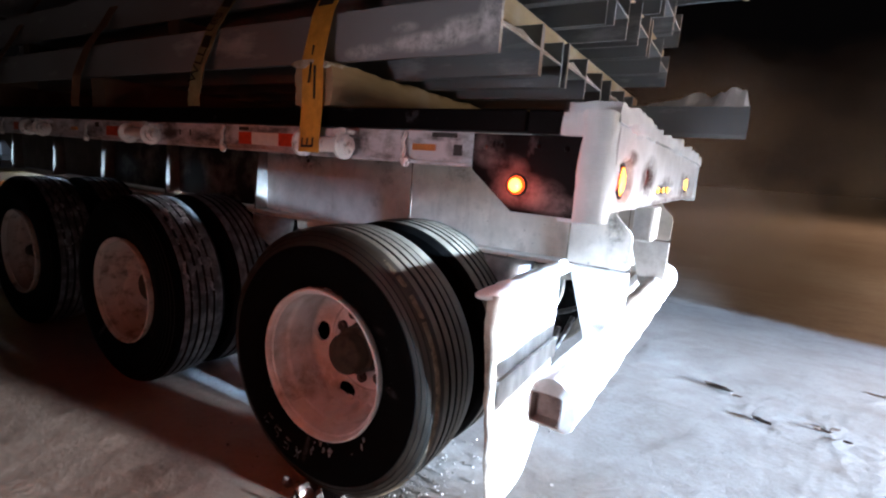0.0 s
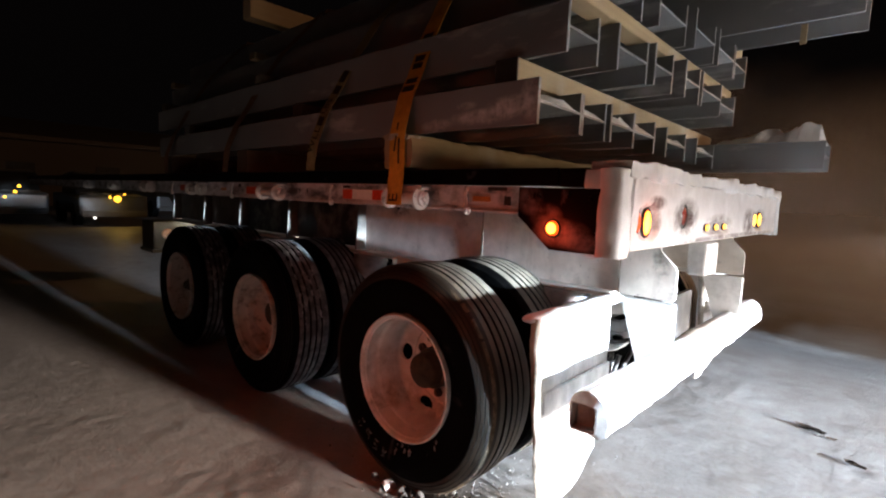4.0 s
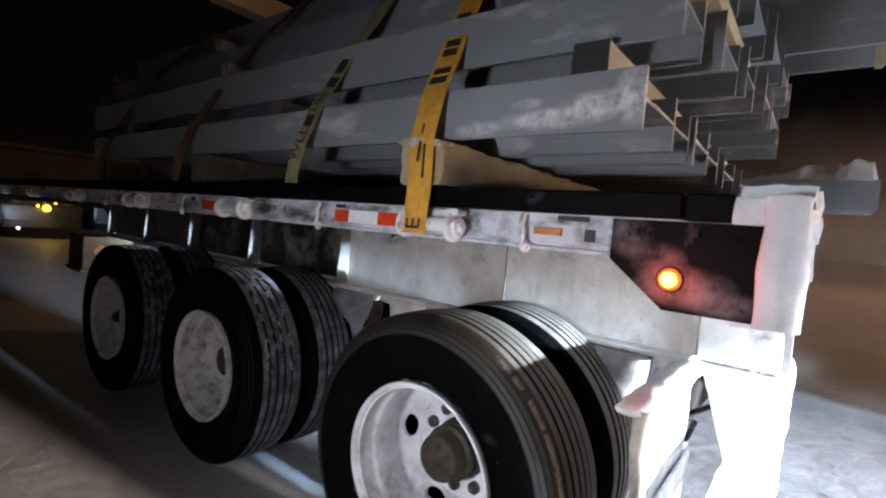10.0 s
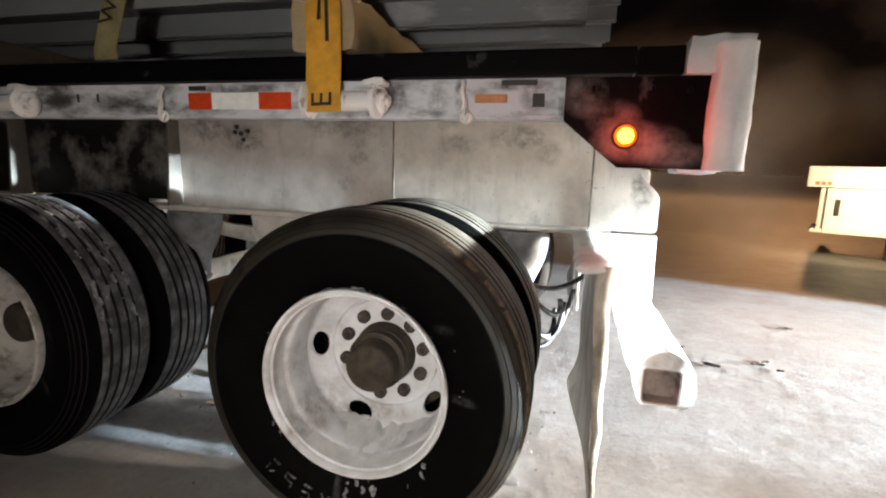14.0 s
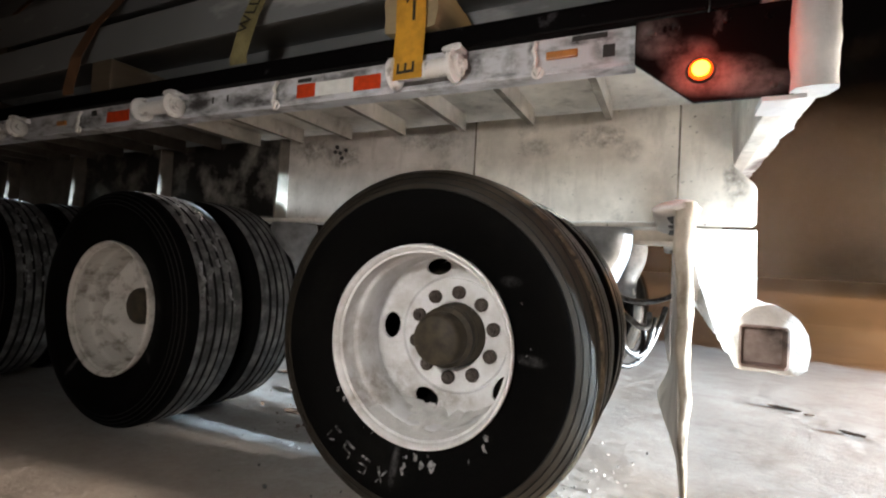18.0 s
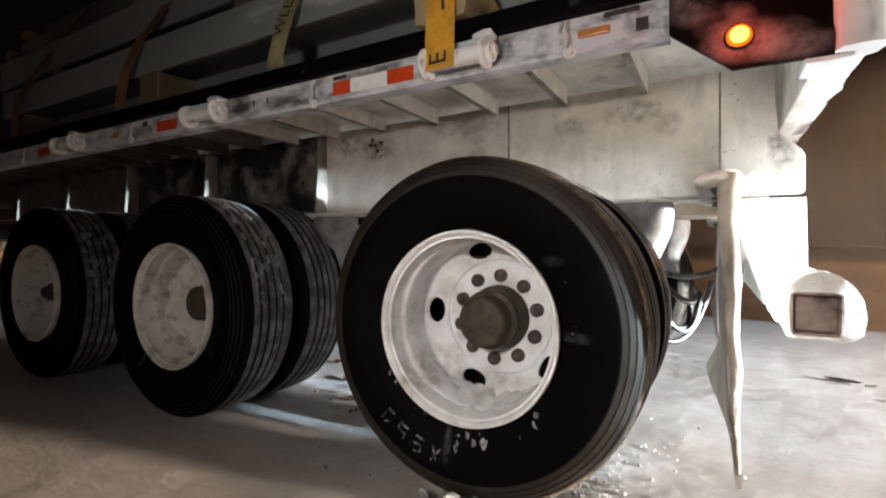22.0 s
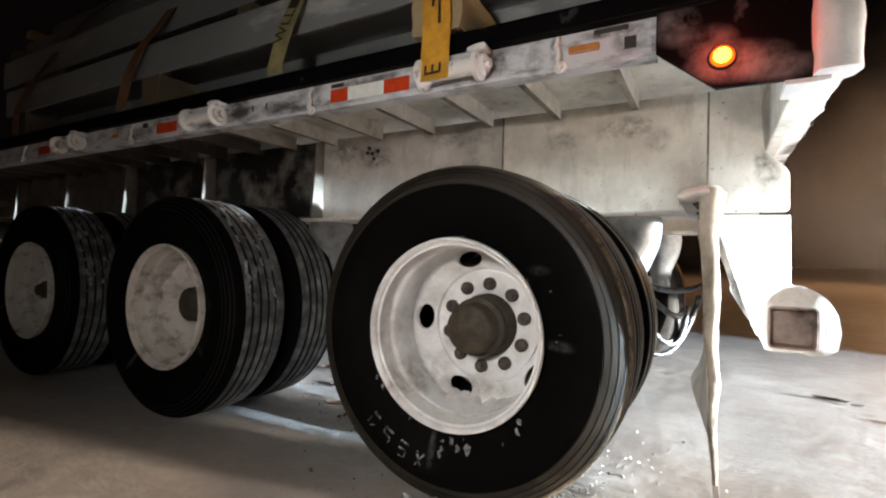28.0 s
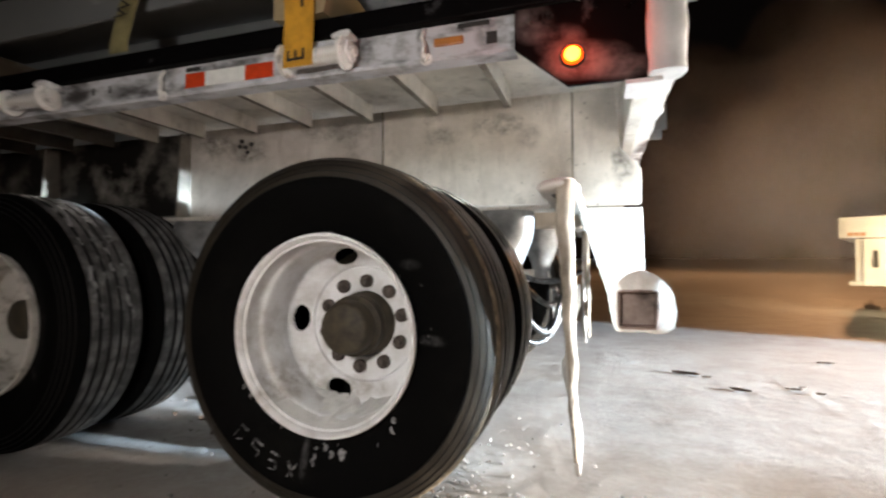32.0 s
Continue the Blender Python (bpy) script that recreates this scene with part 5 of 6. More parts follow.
for x in (-1.9, -3.6):
    timber(x, x + 0.10, 0.10, 2.58, 1.7935, 1.880, "dark timber spacer between the steel", M_WOOD_DARK)
for x in (-0.115, -2.4, -4.3):
    timber(x, x + 0.09, 0.10, 2.22, 2.067, 2.126, D2 if x > -1 else "dark timber spacer between the steel", M_WOOD if x > -1 else M_WOOD_DARK)
for x in (-0.45, -2.8, -4.5):
    timber(x, x + 0.09, 0.25, 1.49, 2.3225, 2.3705, D2)
timber(-2.88, -2.76, 0.24, 1.45, 2.625, 2.770, "loose timber on top of the load")
block = timber(-0.10, -0.005, 2.03, 2.32, 2.3225, 2.45, "short timber block beside the deep beam, snow on it")
part("snow", crust(-0.10, -0.005, 2.03, 2.32, 2.4505, 0.035, 0.02, 3.0, 0.004), M_SNOW_CRUST, block, "snow lying on the block")
part("hanging_tag", box(0.392, 0.420, 1.70, 1.714, 2.225, 2.3242, 0.003), M_WOOD, deep_beam, "pale tag hanging under the beam end")


# ---- straps over the load ----
def strap(x_low, x_high, z_low, mat, label, width=0.10, inside=False):
    """Webbing from the winch up the load's side and over the top."""
    path = [(x_low, -0.052 if not inside else -0.006, z_low), (x_low, -0.050 if not inside else -0.008, z_low + 0.03)]
    zs = [1.47, 1.63, 1.79, 1.90, 2.065, 2.30]
    ys = [-0.034, -0.031, 0.012, 0.070, 0.140, 0.27]
    for z, y in zip(zs, ys):
        if z > z_low + 0.05:
            f = (z - 1.30) / (2.0 - 1.30)
            path.append((x_low + (x_high - x_low) * f, y, z))
    f = (2.64 - 1.30) / 0.70
    path += [(x_low + (x_high - x_low) * f, 0.53, 2.632), (x_low + (x_high - x_low) * f, 1.46, 2.77), (x_low + (x_high - x_low) * f, 2.02, 2.77), (x_high, 2.62, 2.0), (x_low, 2.66, 1.40)]
    fine = []
    for a, b in zip(path, path[1:]):
        n = max(1, round(math.dist(a, b) / 0.02))
        fine += [tuple(a[i] + (b[i] - a[i]) * k / n for i in range(3)) for k in range(n)]
    fine.append(path[-1])
    bm = bmesh.new()
    rows = []
    for i, p in enumerate(fine):
        wob = 0.004 * noise.noise(Vector((x_low, i * 0.09, 3.0)))
        a, b = fine[max(0, i - 1)], fine[min(len(fine) - 1, i + 1)]
        d = Vector((0, b[1] - a[1], b[2] - a[2])).normalized()
        nrm = Vector((0, -d.z, d.y))
        row = []
        for s in (-0.5, -0.25, 0.0, 0.25, 0.5):
            for th in (0.0, 0.0025):
                row.append(bm.verts.new(Vector((p[0] + s * width, p[1] + wob, p[2])) + nrm * th))
        rows.append(row)
    for p, q in zip(rows, rows[1:]):
        for k in range(4):
            bm.faces.new((p[2 * k], p[2 * k + 2], q[2 * k + 2], q[2 * k]))
            bm.faces.new((p[2 * k + 1], q[2 * k + 1], q[2 * k + 3], p[2 * k + 3]))
        bm.faces.new((p[0], q[0], q[1], p[1]))
        bm.faces.new((p[8], p[9], q[9], q[8]))
    ob = link_mesh("cargo_strap", bm, mat)
    smooth(ob, 50)
    tagged(ob, label, "strap", group="cargo straps over the load")
    return ob, fine, width


def on_strap(fine, z):
    i = min(range(len(fine) // 2), key=lambda k: abs(fine[k][2] - z))
    a, b = Vector(fine[i]), Vector(fine[i + 3])
    d = (b - a).normalized()
    nrm = Vector((0, -d.z, d.y)).normalized()
    right = d.cross(nrm).normalized()
    return a, d, nrm, right


def print_bar(strap_ob, fine, z, long, across, shift=0.0):
    a, d, nrm, right = on_strap(fine, z)
    out = nrm if nrm.y < 0 else -nrm
    m = Matrix((right, d, right.cross(d))).transposed().to_4x4()
    m.translation = a + right * shift + out * 0.0055
    ob = part("printed_mark", box(-across / 2, across / 2, -long / 2, long / 2, -0.0008, 0.0008, 0), M_PRINT, strap_ob)
    ob.matrix_basis = m


def print_words(strap_ob, fine, z, words, size, turn=90):
    cu = bpy.data.curves.new("printed_word", "FONT")
    cu.body, cu.size, cu.extrude, cu.align_x, cu.align_y = words, size, 0.0006, "CENTER", "CENTER"
    cu.materials.append(M_PRINT)
    a, d, nrm, right = on_strap(fine, z)
    out = nrm if nrm.y < 0 else -nrm
    side = d.cross(out).normalized()
    m = Matrix((side, d, out)).transposed().to_4x4()
    m.translation = a + out * 0.006
    ob = new("printed_word", cu)
    ob.parent = strap_ob
    ob.matrix_basis = m @ pose(0, 0, 0, 0, 0, turn)


s1, f1, _ = strap(-0.766, -0.784, 1.315, M_STRAP, "yellow webbing cargo strap with black print, wound on a winch", 0.10)
print_words(s1, f1, 1.345, "E", 0.085)
for z, ln, ac, sh in ((1.545, 0.11, 0.010, 0.012), (1.60, 0.13, 0.008, -0.006), (1.83, 0.03, 0.07, 0), (1.87, 0.025, 0.07, 0), (1.93, 0.03, 0.06, 0), (1.97, 0.03, 0.06, 0.0), (2.03, 0.03, 0.06, 0.0), (2.08, 0.03, 0.06, 0.0)):
    print_bar(s1, f1, z, ln, ac, sh)
s2, f2, _ = strap(-1.515, -1.36, 1.475, M_STRAP_OLD, "dull yellow webbing cargo strap with black print", 0.085, True)
print_words(s2, f2, 1.63, "WLL", 0.075)
print_words(s2, f2, 1.80, "LBS", 0.065)
for z, ln, ac in ((1.73, 0.05, 0.05), (1.90, 0.05, 0.06), (1.97, 0.07, 0.05)):
    print_bar(s2, f2, z, ln, ac)
strap(-2.62, -2.42, 1.475, M_STRAP_RUST, "worn brown webbing cargo strap", 0.09, True)
strap(-3.85, -3.65, 1.475, M_STRAP_RUST, "worn brown webbing cargo strap", 0.09, True)

# ---- snow clods and dark scuffs on the ground ----
rng = random.Random(7)


def clods(name, spots, mat, label, size):
    bm = bmesh.new()
    for (x, y), spread, count in spots:
        for _ in range(count):
            px, py = x + rng.gauss(0, spread), y + rng.gauss(0, spread)
            s = size * rng.uniform(0.3, 1.0) ** 1.6
            m = Matrix.Translation((px, py, s * 0.35 + swell(px, py))) @ Euler((rng.random() * 6, rng.random() * 6, rng.random() * 6)).to_matrix().to_4x4() @ Matrix.Diagonal((s, s * rng.uniform(0.6, 1), s * rng.uniform(0.5, 0.9), 1))
            made = bmesh.ops.create_icosphere(bm, subdivisions=1, radius=1.0, matrix=m)
            for v in made["verts"]:
                v.co += Vector((rng.uniform(-1, 1), rng.uniform(-1, 1), rng.uniform(-1, 1))) * s * 0.22
    ob = link_mesh(name, bm, mat)
    tagged(ob, label, name.replace("_", " "), kind="stuff")


M_CLOD = frosted("grey_snow_clod", (0.075, 0.072, 0.070), (0.17, 0.172, 0.176), 0.55, 30.0, 0.9, 0.0, 90.0, 0.2)
M_MUD = plain("frozen_mud", (0.075, 0.055, 0.045), 0.8, 0.0, 0.4)
clods("snow_clods", [((-0.60, -0.10), 0.045, 9), ((-0.46, -0.03), 0.05, 5), ((-0.74, -0.06), 0.03, 3), ((-1.5, 0.8), 0.22, 6)], M_CLOD, "loose clods of snow by the tyres", 0.036)
clods("snow_crumbs", [((-0.30, 0.02), 0.14, 60), ((-0.15, -0.25), 0.25, 60), ((-0.45, 0.3), 0.18, 40), ((-1.9, 0.8), 0.3, 30), ((0.05, -0.15), 0.35, 150), ((-0.35, 0.15), 0.2, 90), ((-1.3, 0.35), 0.3, 60)], M_CLOD, "snow crumbs strewn over the packed snow", 0.008)
clods("ice_rubble", [((-0.28, -0.12), 0.12, 60), ((-0.05, -0.30), 0.22, 60), ((-0.42, 0.10), 0.06, 20)], M_CLOD, "broken ice rubble in front of the rear tyre", 0.013)
clods("snow_lump", [((-0.71, -0.085), 0.006, 2)], M_SNOW_SMEAR, "white lump of snow against the tyre", 0.048)
M_CHIP = frosted("ice_chip", (0.24, 0.24, 0.245), (0.42, 0.425, 0.43), 0.55, 30.0, 0.4, 0.0, 90.0, 0.2)
clods("ice_chips", [((-0.36, 0.06), 0.09, 90), ((-0.24, 0.10), 0.14, 110), ((-0.22, -0.12), 0.12, 60), ((-0.30, 0.45), 0.22, 80)], M_CHIP, "glinting chips of ice behind the tyres", 0.0085)
clods("mud_crumbs", [((-0.47, 0.02), 0.06, 26), ((-0.42, 0.10), 0.09, 34), ((-0.58, -0.08), 0.09, 26), ((-1.55, 0.55), 0.12, 26), ((-1.85, 0.85), 0.14, 22)], M_MUD, "dark frozen mud crumbs by the tyres", 0.013)


def scuff(x, y, long, wide, turn):
    """A thin dark frozen clod trodden into the snow."""
    bm = lathe([(0.0, 0.004), (0.5, 0.0035), (0.85, 0.002), (1.0, -0.006)], 18)
    bmesh.ops.rotate(bm, verts=bm.verts, matrix=Matrix.Rotation(radians(-90), 3, "X"))
    for v in bm.verts:
        k = 1 + 0.45 * noise.noise(Vector((v.co.x * 2 + x * 5, v.co.y * 2 + y * 3, 1.0)))
        v.co.x *= k * long
        v.co.y *= k * wide
        v.co.z = abs(v.co.z) if v.co.z > 0 else v.co.z
    ob = link_mesh("frozen_clod", bm, M_MUD)
    ob.matrix_basis = pose(x, y, 0.003 + swell(x, y), 0, 0, turn)
    tagged(ob, "flat dark clod frozen into the snow", "frozen mud", group="dark clods on the snow")


for x, y, a, b, r in ((0.60, 2.28, 0.09, 0.025, -20), (0.824, 1.92, 0.055, 0.02, -30), (0.70, 2.20, 0.03, 0.012, 10), (1.12, 2.02, 0.045, 0.015, 5), (1.18, 2.08, 0.03, 0.012, 30), (1.22, 1.95, 0.022, 0.010, 0), (1.6, 2.9, 0.06, 0.02, 0),
                      (-1.70, 0.62, 0.06, 0.03, 20), (-1.95, 0.9, 0.07, 0.03, -10), (-2.3, 1.2, 0.06, 0.03, 5), (-1.3, 0.35, 0.05, 0.02, 15), (-2.7, 2.0, 0.08, 0.03, 0)):
    scuff(x, y, a, b, r)

# ---- the yard round about ----
def far_trailer():
    """The frosted end of another flatbed across the yard."""
    t = new("parked_trailer")
    tagged(t, "frosted end of another trailer parked across the yard", "trailer")
    x, y = 3.31, 7.0
    t.matrix_basis = pose(x, y, 0, 0, 0, -25) @ pose(-x, -y, 0)
    part("deck", box(x, x + 7.0, y, y + 2.5, 1.03, 1.33, 0.02), M_ICE, t)
    part("front_wall", box(x + 0.17, x + 0.25, y + 0.1, y + 2.4, 0.38, 1.02, 0.02), M_ICE, t)
    part("side_skirt", box(x + 0.25, x + 6.5, y + 0.06, y + 0.12, 0.36, 1.02, 0.02), M_ICE, t)
    part("step", box(x + 0.10, x + 0.25, y + 0.05, y + 1.0, 0.36, 0.42, 0.02), M_ICE, t)
    part("vent", box(x + 0.36, x + 0.42, y + 0.045, y + 0.061, 0.62, 0.86, 0.004), M_DARK, t)
    for k in range(3):
        part("marker_lens", box(x + 0.10 + 0.07 * k, x + 0.15 + 0.07 * k, y - 0.012, y + 0.004, 1.06, 1.11, 0.004), M_AMBER_LENS, t)
    for wx in (1.6, 2.9):
        w = lathe([(0.0, 0.0), (0.28, 0.0), (0.5, 0.02), (0.52, 0.14), (0.5, 0.26), (0.0, 0.28)], 36, centre=(x + wx, y + 0.14, 0.52))
        smooth(part("wheel", w, M_TYRE, t))
    for lx in (1.0, 5.5):
        part("leg", box(x + lx, x + lx + 0.12, y + 0.4, y + 0.52, 0.0, 1.2, 0.01), M_DARK, t)


far_trailer()
spot_lamp("parked_trailer_lamp", (3.83, 5.70, 1.0), (3.98, 6.80, 0.92), 170, (1.0, 0.74, 0.40), 140, 0.9, 0.06)


def building(x, y, w, d, h, lit):
    b = new("shed")
    tagged(b, "dark low industrial shed beyond the yard", "building")
    part("wall", box(x, x + w, y, y + d, 0, h, 0.02), M_FAR_WALL, b)
    part("roof", prism([(x - 0.4, h), (x + w + 0.4, h), (x + w + 0.4, h + 0.25), (x + w / 2, h + 1.6), (x - 0.4, h + 0.25)], "y", y - 0.4, y + d + 0.4), M_FAR_WALL, b)
    for k in range(int(d // 4)):
        win = part("window", box(x + w, x + w + 0.05, y + 1.5 + 4 * k, y + 2.7 + 4 * k, 1.4, 2.4, 0.01), M_DARK, b)
        part("pane", box(x + w + 0.051, x + w + 0.056, y + 1.55 + 4 * k, y + 2.65 + 4 * k, 1.45, 2.35, 0), glow("dim_window", (1.0, 0.55, 0.15), 0.6) if k in lit else M_GROMMET, win)


building(-44, -8, 10, 30, 3.6, ())
M_WARM_LAMP = glow("warm_lamp_glow", (1.0, 0.52, 0.03), 3.4)
M_WHITE_LAMP = glow("white_lamp_glow", (1.0, 0.95, 0.85), 2.5)
M_CAB = plain("dark_vehicle_paint", (0.012, 0.014, 0.018), 0.35)


def lamp_ball(name, parent, x, y, z, r, mat):
    bm = bmesh.new()
    bmesh.ops.create_uvsphere(bm, u_segments=14, v_segments=8, radius=r, matrix=Matrix.Translation((x, y, z)))
    return smooth(part(name, bm, mat, parent), 80)


def parked_truck(x, y, label, lamps):
    """A dark vehicle facing the trailer, snow on its bonnet and roof."""
    t = new("parked_truck")
    tagged(t, label, "truck", group="vehicles parked in the dark yard")
    part("body", box(x - 4.6, x, y, y + 1.9, 0.35, 1.02, 0.10), M_CAB, t)
    part("cab", prism([(x - 3.4, 1.0), (x - 1.0, 1.0), (x - 1.6, 1.68), (x - 3.1, 1.70)], "y", y + 0.1, y + 1.8, 0.05), M_CAB, t)
    part("bonnet_snow", crust(x - 1.0, x - 0.05, y + 0.1, y + 1.8, 1.0, 0.08, 0.12, x, 0.02), M_CLOD, t)
    part("roof_snow", crust(x - 3.0, x - 1.7, y + 0.15, y + 1.75, 1.68, 0.10, 0.12, x + 2, 0.02), M_CLOD, t)
    part("windscreen", prism([(x - 1.06, 1.06), (x - 1.03, 1.06), (x - 1.55, 1.63), (x - 1.58, 1.63)], "y", y + 0.2, y + 1.7), M_GROMMET, t)
    part("bumper", box(x - 0.02, x + 0.10, y + 0.05, y + 1.85, 0.32, 0.52, 0.03), M_DARK, t)
    for wx in (-0.9, -3.6):
        w = lathe([(0.0, -0.02), (0.2, -0.02), (0.36, 0.0), (0.38, 0.03), (0.38, 0.22), (0.0, 0.24)], 26, centre=(x + wx, y - 0.01, 0.38))
        smooth(part("wheel", w, M_TYRE, t))
    for dy, z, r, mat in lamps:
        lamp_ball("lamp", t, x + 0.07, y + dy, z, r, mat)


parked_truck(-17.6, 1.75, "dark parked truck with a yellow lamp burning", [(1.00, 0.90, 0.105, M_WARM_LAMP), (0.80, 0.96, 0.04, M_WARM_LAMP), (1.20, 1.06, 0.03, M_WARM_LAMP), (0.38, 0.30, 0.045, M_WHITE_LAMP)])
parked_truck(-19.5, -0.60, "dark parked truck with small amber lamps", [(1.15, 1.20, 0.05, M_WARM_LAMP), (1.05, 1.02, 0.05, M_WARM_LAMP), (0.80, 0.85, 0.04, M_WARM_LAMP)])
parked_truck(-22.0, 5.2, "dark parked truck under snow", [])
point_lamp("truck_lamp_light", (-17.2, 2.75, 0.95), 14, (1.0, 0.6, 0.12), 0.08)


def berm():
    bm = bmesh.new()
    rows = []
    for i in range(81):
        y = -30 + i
        row = []
        for j in range(9):
            x = -46 + j * 0.6
            h = max(0.0, math.sin(math.pi * j / 8)) * (0.8 + 0.5 * noise.noise(Vector((y * 0.4, j * 0.3, 1)))) - 0.05
            row.append(bm.verts.new((x + 0.3 * noise.noise(Vector((y, 3, j))), y, h)))
        rows.append(row)
    for p, q in zip(rows, rows[1:]):
        for j in range(8):
            bm.faces.new((p[j], p[j + 1], q[j + 1], q[j]))
    ob = link_mesh("snow_bank", bm, M_SNOW_CRUST)
    smooth(ob, 80)
    tagged(ob, "ploughed snow bank at the edge of the yard", "snow bank")


berm()


# ---- unseen white and red lamps added beside the camera, on a made-up stand ----
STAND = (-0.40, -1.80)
stand = new("added_lamp_stand")
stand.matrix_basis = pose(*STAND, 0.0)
tagged(stand, "made-up tripod for unseen white and red lamps added beside the camera", "work lamp")
part("pole", lathe([(0.0, 0.0), (0.014, 0.0), (0.014, 0.62), (0.010, 0.63), (0.010, 1.50), (0.0, 1.50)], 12), M_GROMMET, stand).rotation_euler.x = radians(90)
for k in range(3):
    a = radians(30 + 120 * k)
    part("leg", tube([(0.012 * math.cos(a), 0.012 * math.sin(a), 0.55), (0.42 * math.cos(a), 0.42 * math.sin(a), 0.006)], 0.011, 8), M_GROMMET, stand)


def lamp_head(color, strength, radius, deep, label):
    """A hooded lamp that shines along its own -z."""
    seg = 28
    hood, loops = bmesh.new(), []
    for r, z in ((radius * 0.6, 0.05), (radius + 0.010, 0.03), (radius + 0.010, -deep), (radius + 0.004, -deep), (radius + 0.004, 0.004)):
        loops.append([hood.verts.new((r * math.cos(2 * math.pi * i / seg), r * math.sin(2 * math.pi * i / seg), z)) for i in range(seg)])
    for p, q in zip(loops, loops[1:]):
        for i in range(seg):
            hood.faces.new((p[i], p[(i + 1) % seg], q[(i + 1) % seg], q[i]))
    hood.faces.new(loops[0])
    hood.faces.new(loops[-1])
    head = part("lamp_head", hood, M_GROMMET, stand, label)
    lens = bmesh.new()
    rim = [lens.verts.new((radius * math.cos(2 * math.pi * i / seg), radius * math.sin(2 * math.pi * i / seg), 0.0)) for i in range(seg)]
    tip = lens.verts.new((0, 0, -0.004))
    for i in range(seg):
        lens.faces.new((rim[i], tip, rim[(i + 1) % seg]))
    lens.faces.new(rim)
    part("lens", lens, glow("added_lamp_glow", color, strength), head)
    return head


white_lamp = lamp_head((1.0, 0.94, 0.865), 580.0, 0.07, 0.050, "added hooded head standing in for a carried white light")
red_lamp = lamp_head((1.0, 0.15, 0.046), 200.0, 0.07, 0.085, "added hooded head standing in for a carried red light")


# ---- exhaust steam drifting behind the trailer ----
def steam_material():
    m, nt, b = material("drifting_steam")
    co = object_coord(nt)
    info = nt.nodes.new("ShaderNodeObjectInfo")
    length = nt.nodes.new("ShaderNodeVectorMath")
    length.operation = "LENGTH"
    nt.links.new(co, length.inputs[0])
    fade = ramp(nt, length.outputs["Value"], [(0.0, (1, 1, 1)), (0.45, (0.55, 0.55, 0.55)), (0.92, (0, 0, 0))])
    n = node(nt, "ShaderNodeTexNoise", Scale=2.1, Detail=3.0, Roughness=0.5, Distortion=0.25)
    n.noise_dimensions = "4D"
    nt.links.new(co, n.inputs["Vector"])
    nt.links.new(math_node(nt, "MULTIPLY", info.outputs["Random"], 1.0), n.inputs["W"])
    n.inputs["Scale"].default_value = 1.5
    w = nt.nodes.new("ShaderNodeMath")
    w.operation = "MULTIPLY"
    w.inputs[1].default_value = 40.0
    nt.links.new(info.outputs["Random"], w.inputs[0])
    nt.links.new(w.outputs[0], n.inputs["W"])
    cloud = ramp(nt, n.outputs["Fac"], [(0.41, (0.02, 0.02, 0.02)), (0.64, (1, 1, 1))])
    alpha = math_node(nt, "MULTIPLY", math_node(nt, "MULTIPLY", fade, cloud), 0.36)
    clear, body, thin, both, out = (nt.nodes.new("ShaderNodeBsdf" + k) if k in ("Transparent", "Diffuse", "Translucent") else nt.nodes.new("ShaderNodeMixShader") for k in ("Transparent", "Diffuse", "Translucent", "a", "b"))
    body.inputs["Color"].default_value = thin.inputs["Color"].default_value = (0.64, 0.57, 0.50, 1)
    both.inputs[0].default_value = 0.5
    nt.links.new(body.outputs[0], both.inputs[1])
    nt.links.new(thin.outputs[0], both.inputs[2])
    nt.links.new(alpha, out.inputs[0])
    nt.links.new(clear.outputs[0], out.inputs[1])
    nt.links.new(both.outputs[0], out.inputs[2])
    nt.links.new(out.outputs[0], nt.nodes["Material Output"].inputs[0])
    nt.nodes.remove(b)
    return m


M_STEAM = steam_material()


def steam_mesh():
    """A soft billow: a domed, rippled sheet that thins out to its rim."""
    bm = bmesh.new()
    rows = []
    for j in range(1, 11):
        q = j / 10
        rows.append([bm.verts.new((q * math.cos(a), -0.12 * (1 - q * q) + 0.03 * noise.noise(Vector((q * 2 * math.cos(a), q * 2 * math.sin(a), 3))), q * math.sin(a))) for a in [2 * math.pi * i / 36 for i in range(36)]])
    tip = bm.verts.new((0, -0.12, 0))
    for i in range(36):
        bm.faces.new((tip, rows[0][i], rows[0][(i + 1) % 36]))
        for p, q in zip(rows, rows[1:]):
            bm.faces.new((p[i], q[i], q[(i + 1) % 36], p[(i + 1) % 36]))
    return bm


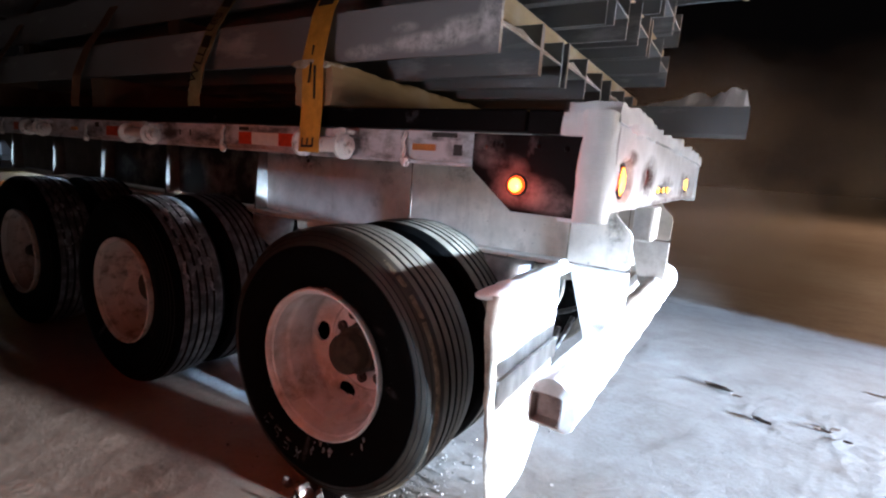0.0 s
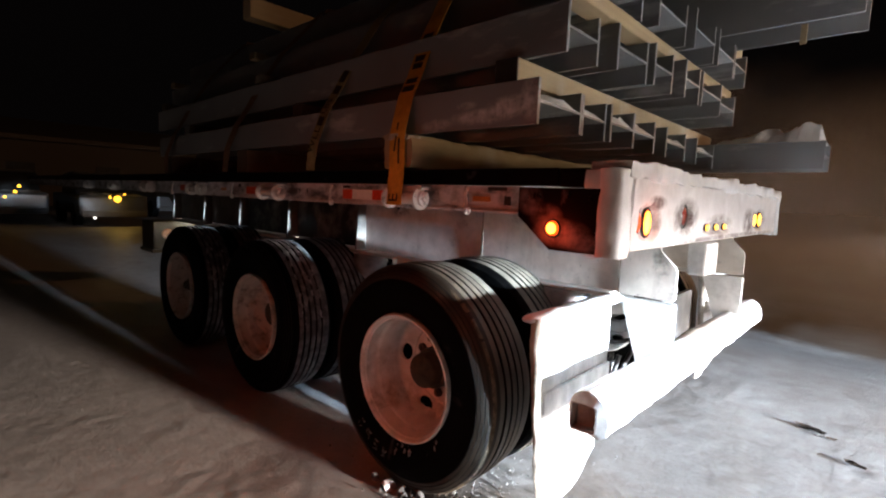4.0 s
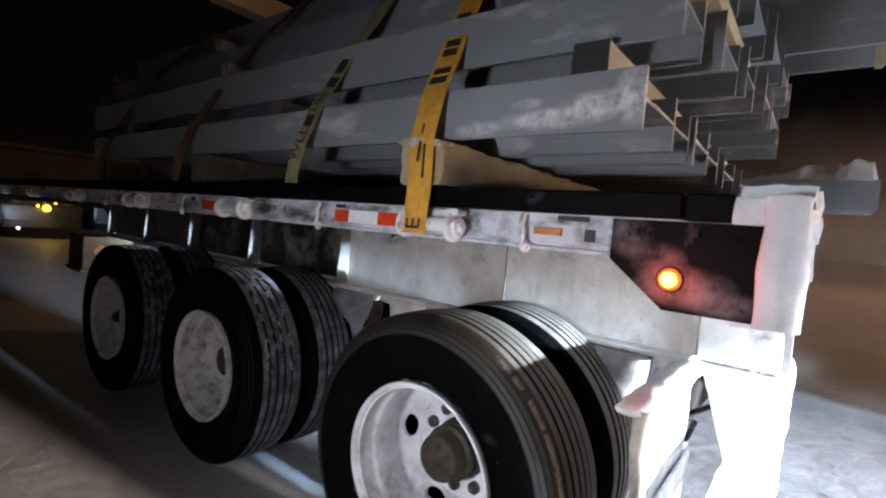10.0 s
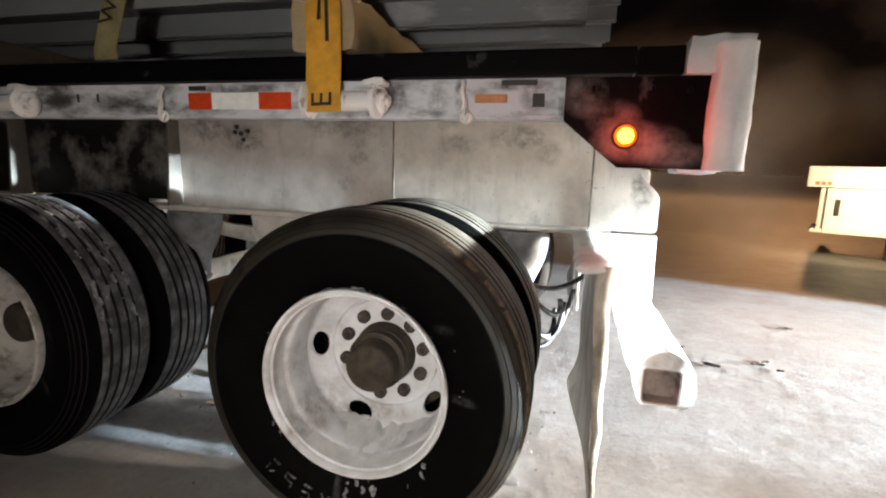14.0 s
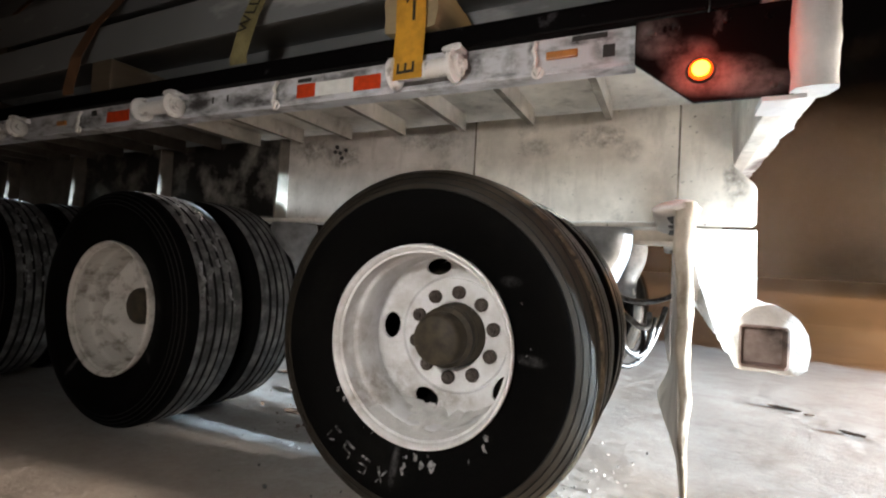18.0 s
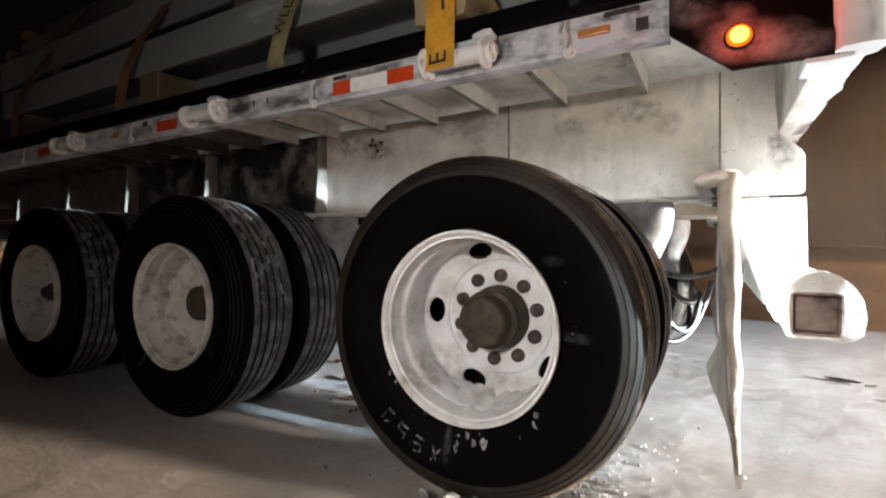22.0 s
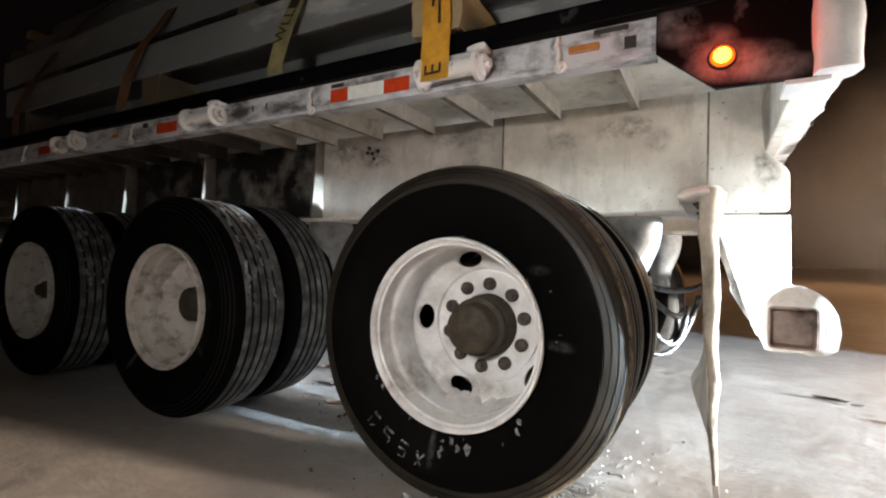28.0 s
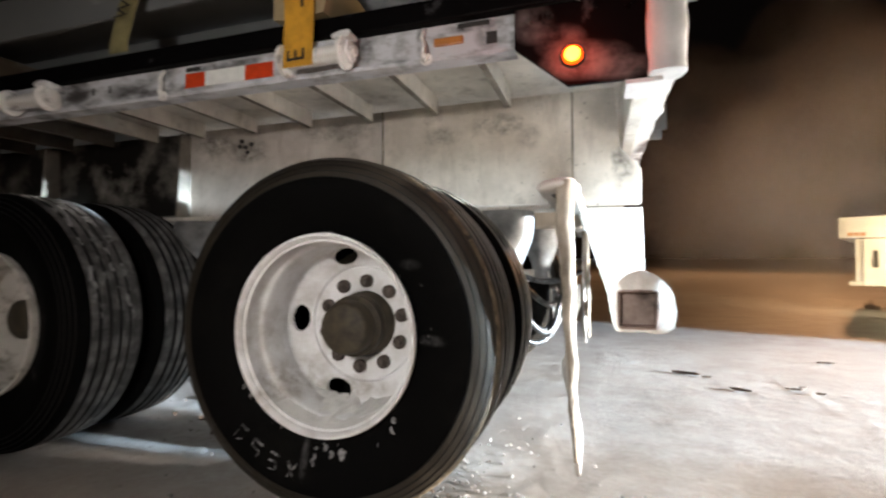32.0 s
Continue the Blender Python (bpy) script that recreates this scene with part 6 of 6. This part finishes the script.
# the last entry is no steam: it imitates the glow round the far truck's lamp
STEAM = [(1.6, 5.2, 1.5, 1.9, 0.05), (3.2, 6.3, 2.0, 2.2, 0.04), (0.2, 5.8, 1.2, 1.6, 0.06), (2.4, 4.6, 0.9, 1.2, 0.07), (3.4, 9.4, 1.7, 2.8, 0.05), (1.0, 4.3, 1.1, 1.5, 0.06), (2.6, 7.4, 1.6, 2.2, 0.05), (0.4, 7.0, 1.9, 2.2, 0.04), (-16.7, 2.85, 1.15, 1.1, -0.05)]
steam_puffs = []
first = None
for n, (x, y, z, r, pace) in enumerate(STEAM):
    if first is None:
        puff = link_mesh("steam_puff", steam_mesh(), M_STEAM)
        smooth(puff, 80)
        first = puff
    else:
        puff = new("steam_puff", first.data)
    puff.scale = (r * 1.25, r, r)
    puff.visible_shadow = False
    tagged(puff, "thin drifting sheet for exhaust steam and a lamp's haze", "steam", group="drifting steam")
    steam_puffs.append(puff)


# ---- what moves ----
def motions():
    for n, (puff, (x, y, z, r, pace)) in enumerate(zip(steam_puffs, STEAM)):
        rows = []
        for k in range(9):
            t = 4.0 * k
            sway = math.sin(t * 0.35 + n * 1.9)
            rows.append((t, pose(x + (pace + 0.05) * (t - 22) + 0.18 * sway, y + 0.10 * math.sin(t * 0.27 + n), z + (0.05 if n in (1, 4) else 0.015) * (t - 18) + 0.10 * math.cos(t * 0.41 + n), 0, 6.0 * sway + 1.4 * (t - 16) * (1 if n % 2 else -1), 0)))
        walk(puff, rows)
    # the white head swings on to the trailer as the red turns away, standing in for a carried light that changes colour
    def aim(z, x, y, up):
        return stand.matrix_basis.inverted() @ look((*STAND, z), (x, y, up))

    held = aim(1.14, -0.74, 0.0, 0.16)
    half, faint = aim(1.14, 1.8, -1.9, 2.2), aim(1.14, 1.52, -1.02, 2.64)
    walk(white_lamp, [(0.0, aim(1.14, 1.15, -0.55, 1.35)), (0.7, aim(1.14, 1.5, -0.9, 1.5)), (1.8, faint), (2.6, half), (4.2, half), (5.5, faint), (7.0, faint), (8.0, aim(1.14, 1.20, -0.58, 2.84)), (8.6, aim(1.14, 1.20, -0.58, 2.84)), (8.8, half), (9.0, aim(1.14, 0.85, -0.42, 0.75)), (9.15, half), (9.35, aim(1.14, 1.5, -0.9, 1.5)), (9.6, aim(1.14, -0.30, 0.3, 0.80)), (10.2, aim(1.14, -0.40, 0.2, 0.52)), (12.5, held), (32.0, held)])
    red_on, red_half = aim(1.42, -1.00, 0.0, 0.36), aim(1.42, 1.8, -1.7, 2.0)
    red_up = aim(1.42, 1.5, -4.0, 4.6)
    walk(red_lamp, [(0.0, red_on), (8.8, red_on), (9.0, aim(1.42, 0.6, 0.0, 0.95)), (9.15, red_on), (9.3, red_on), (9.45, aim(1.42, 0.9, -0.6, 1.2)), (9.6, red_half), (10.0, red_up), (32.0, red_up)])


motions()
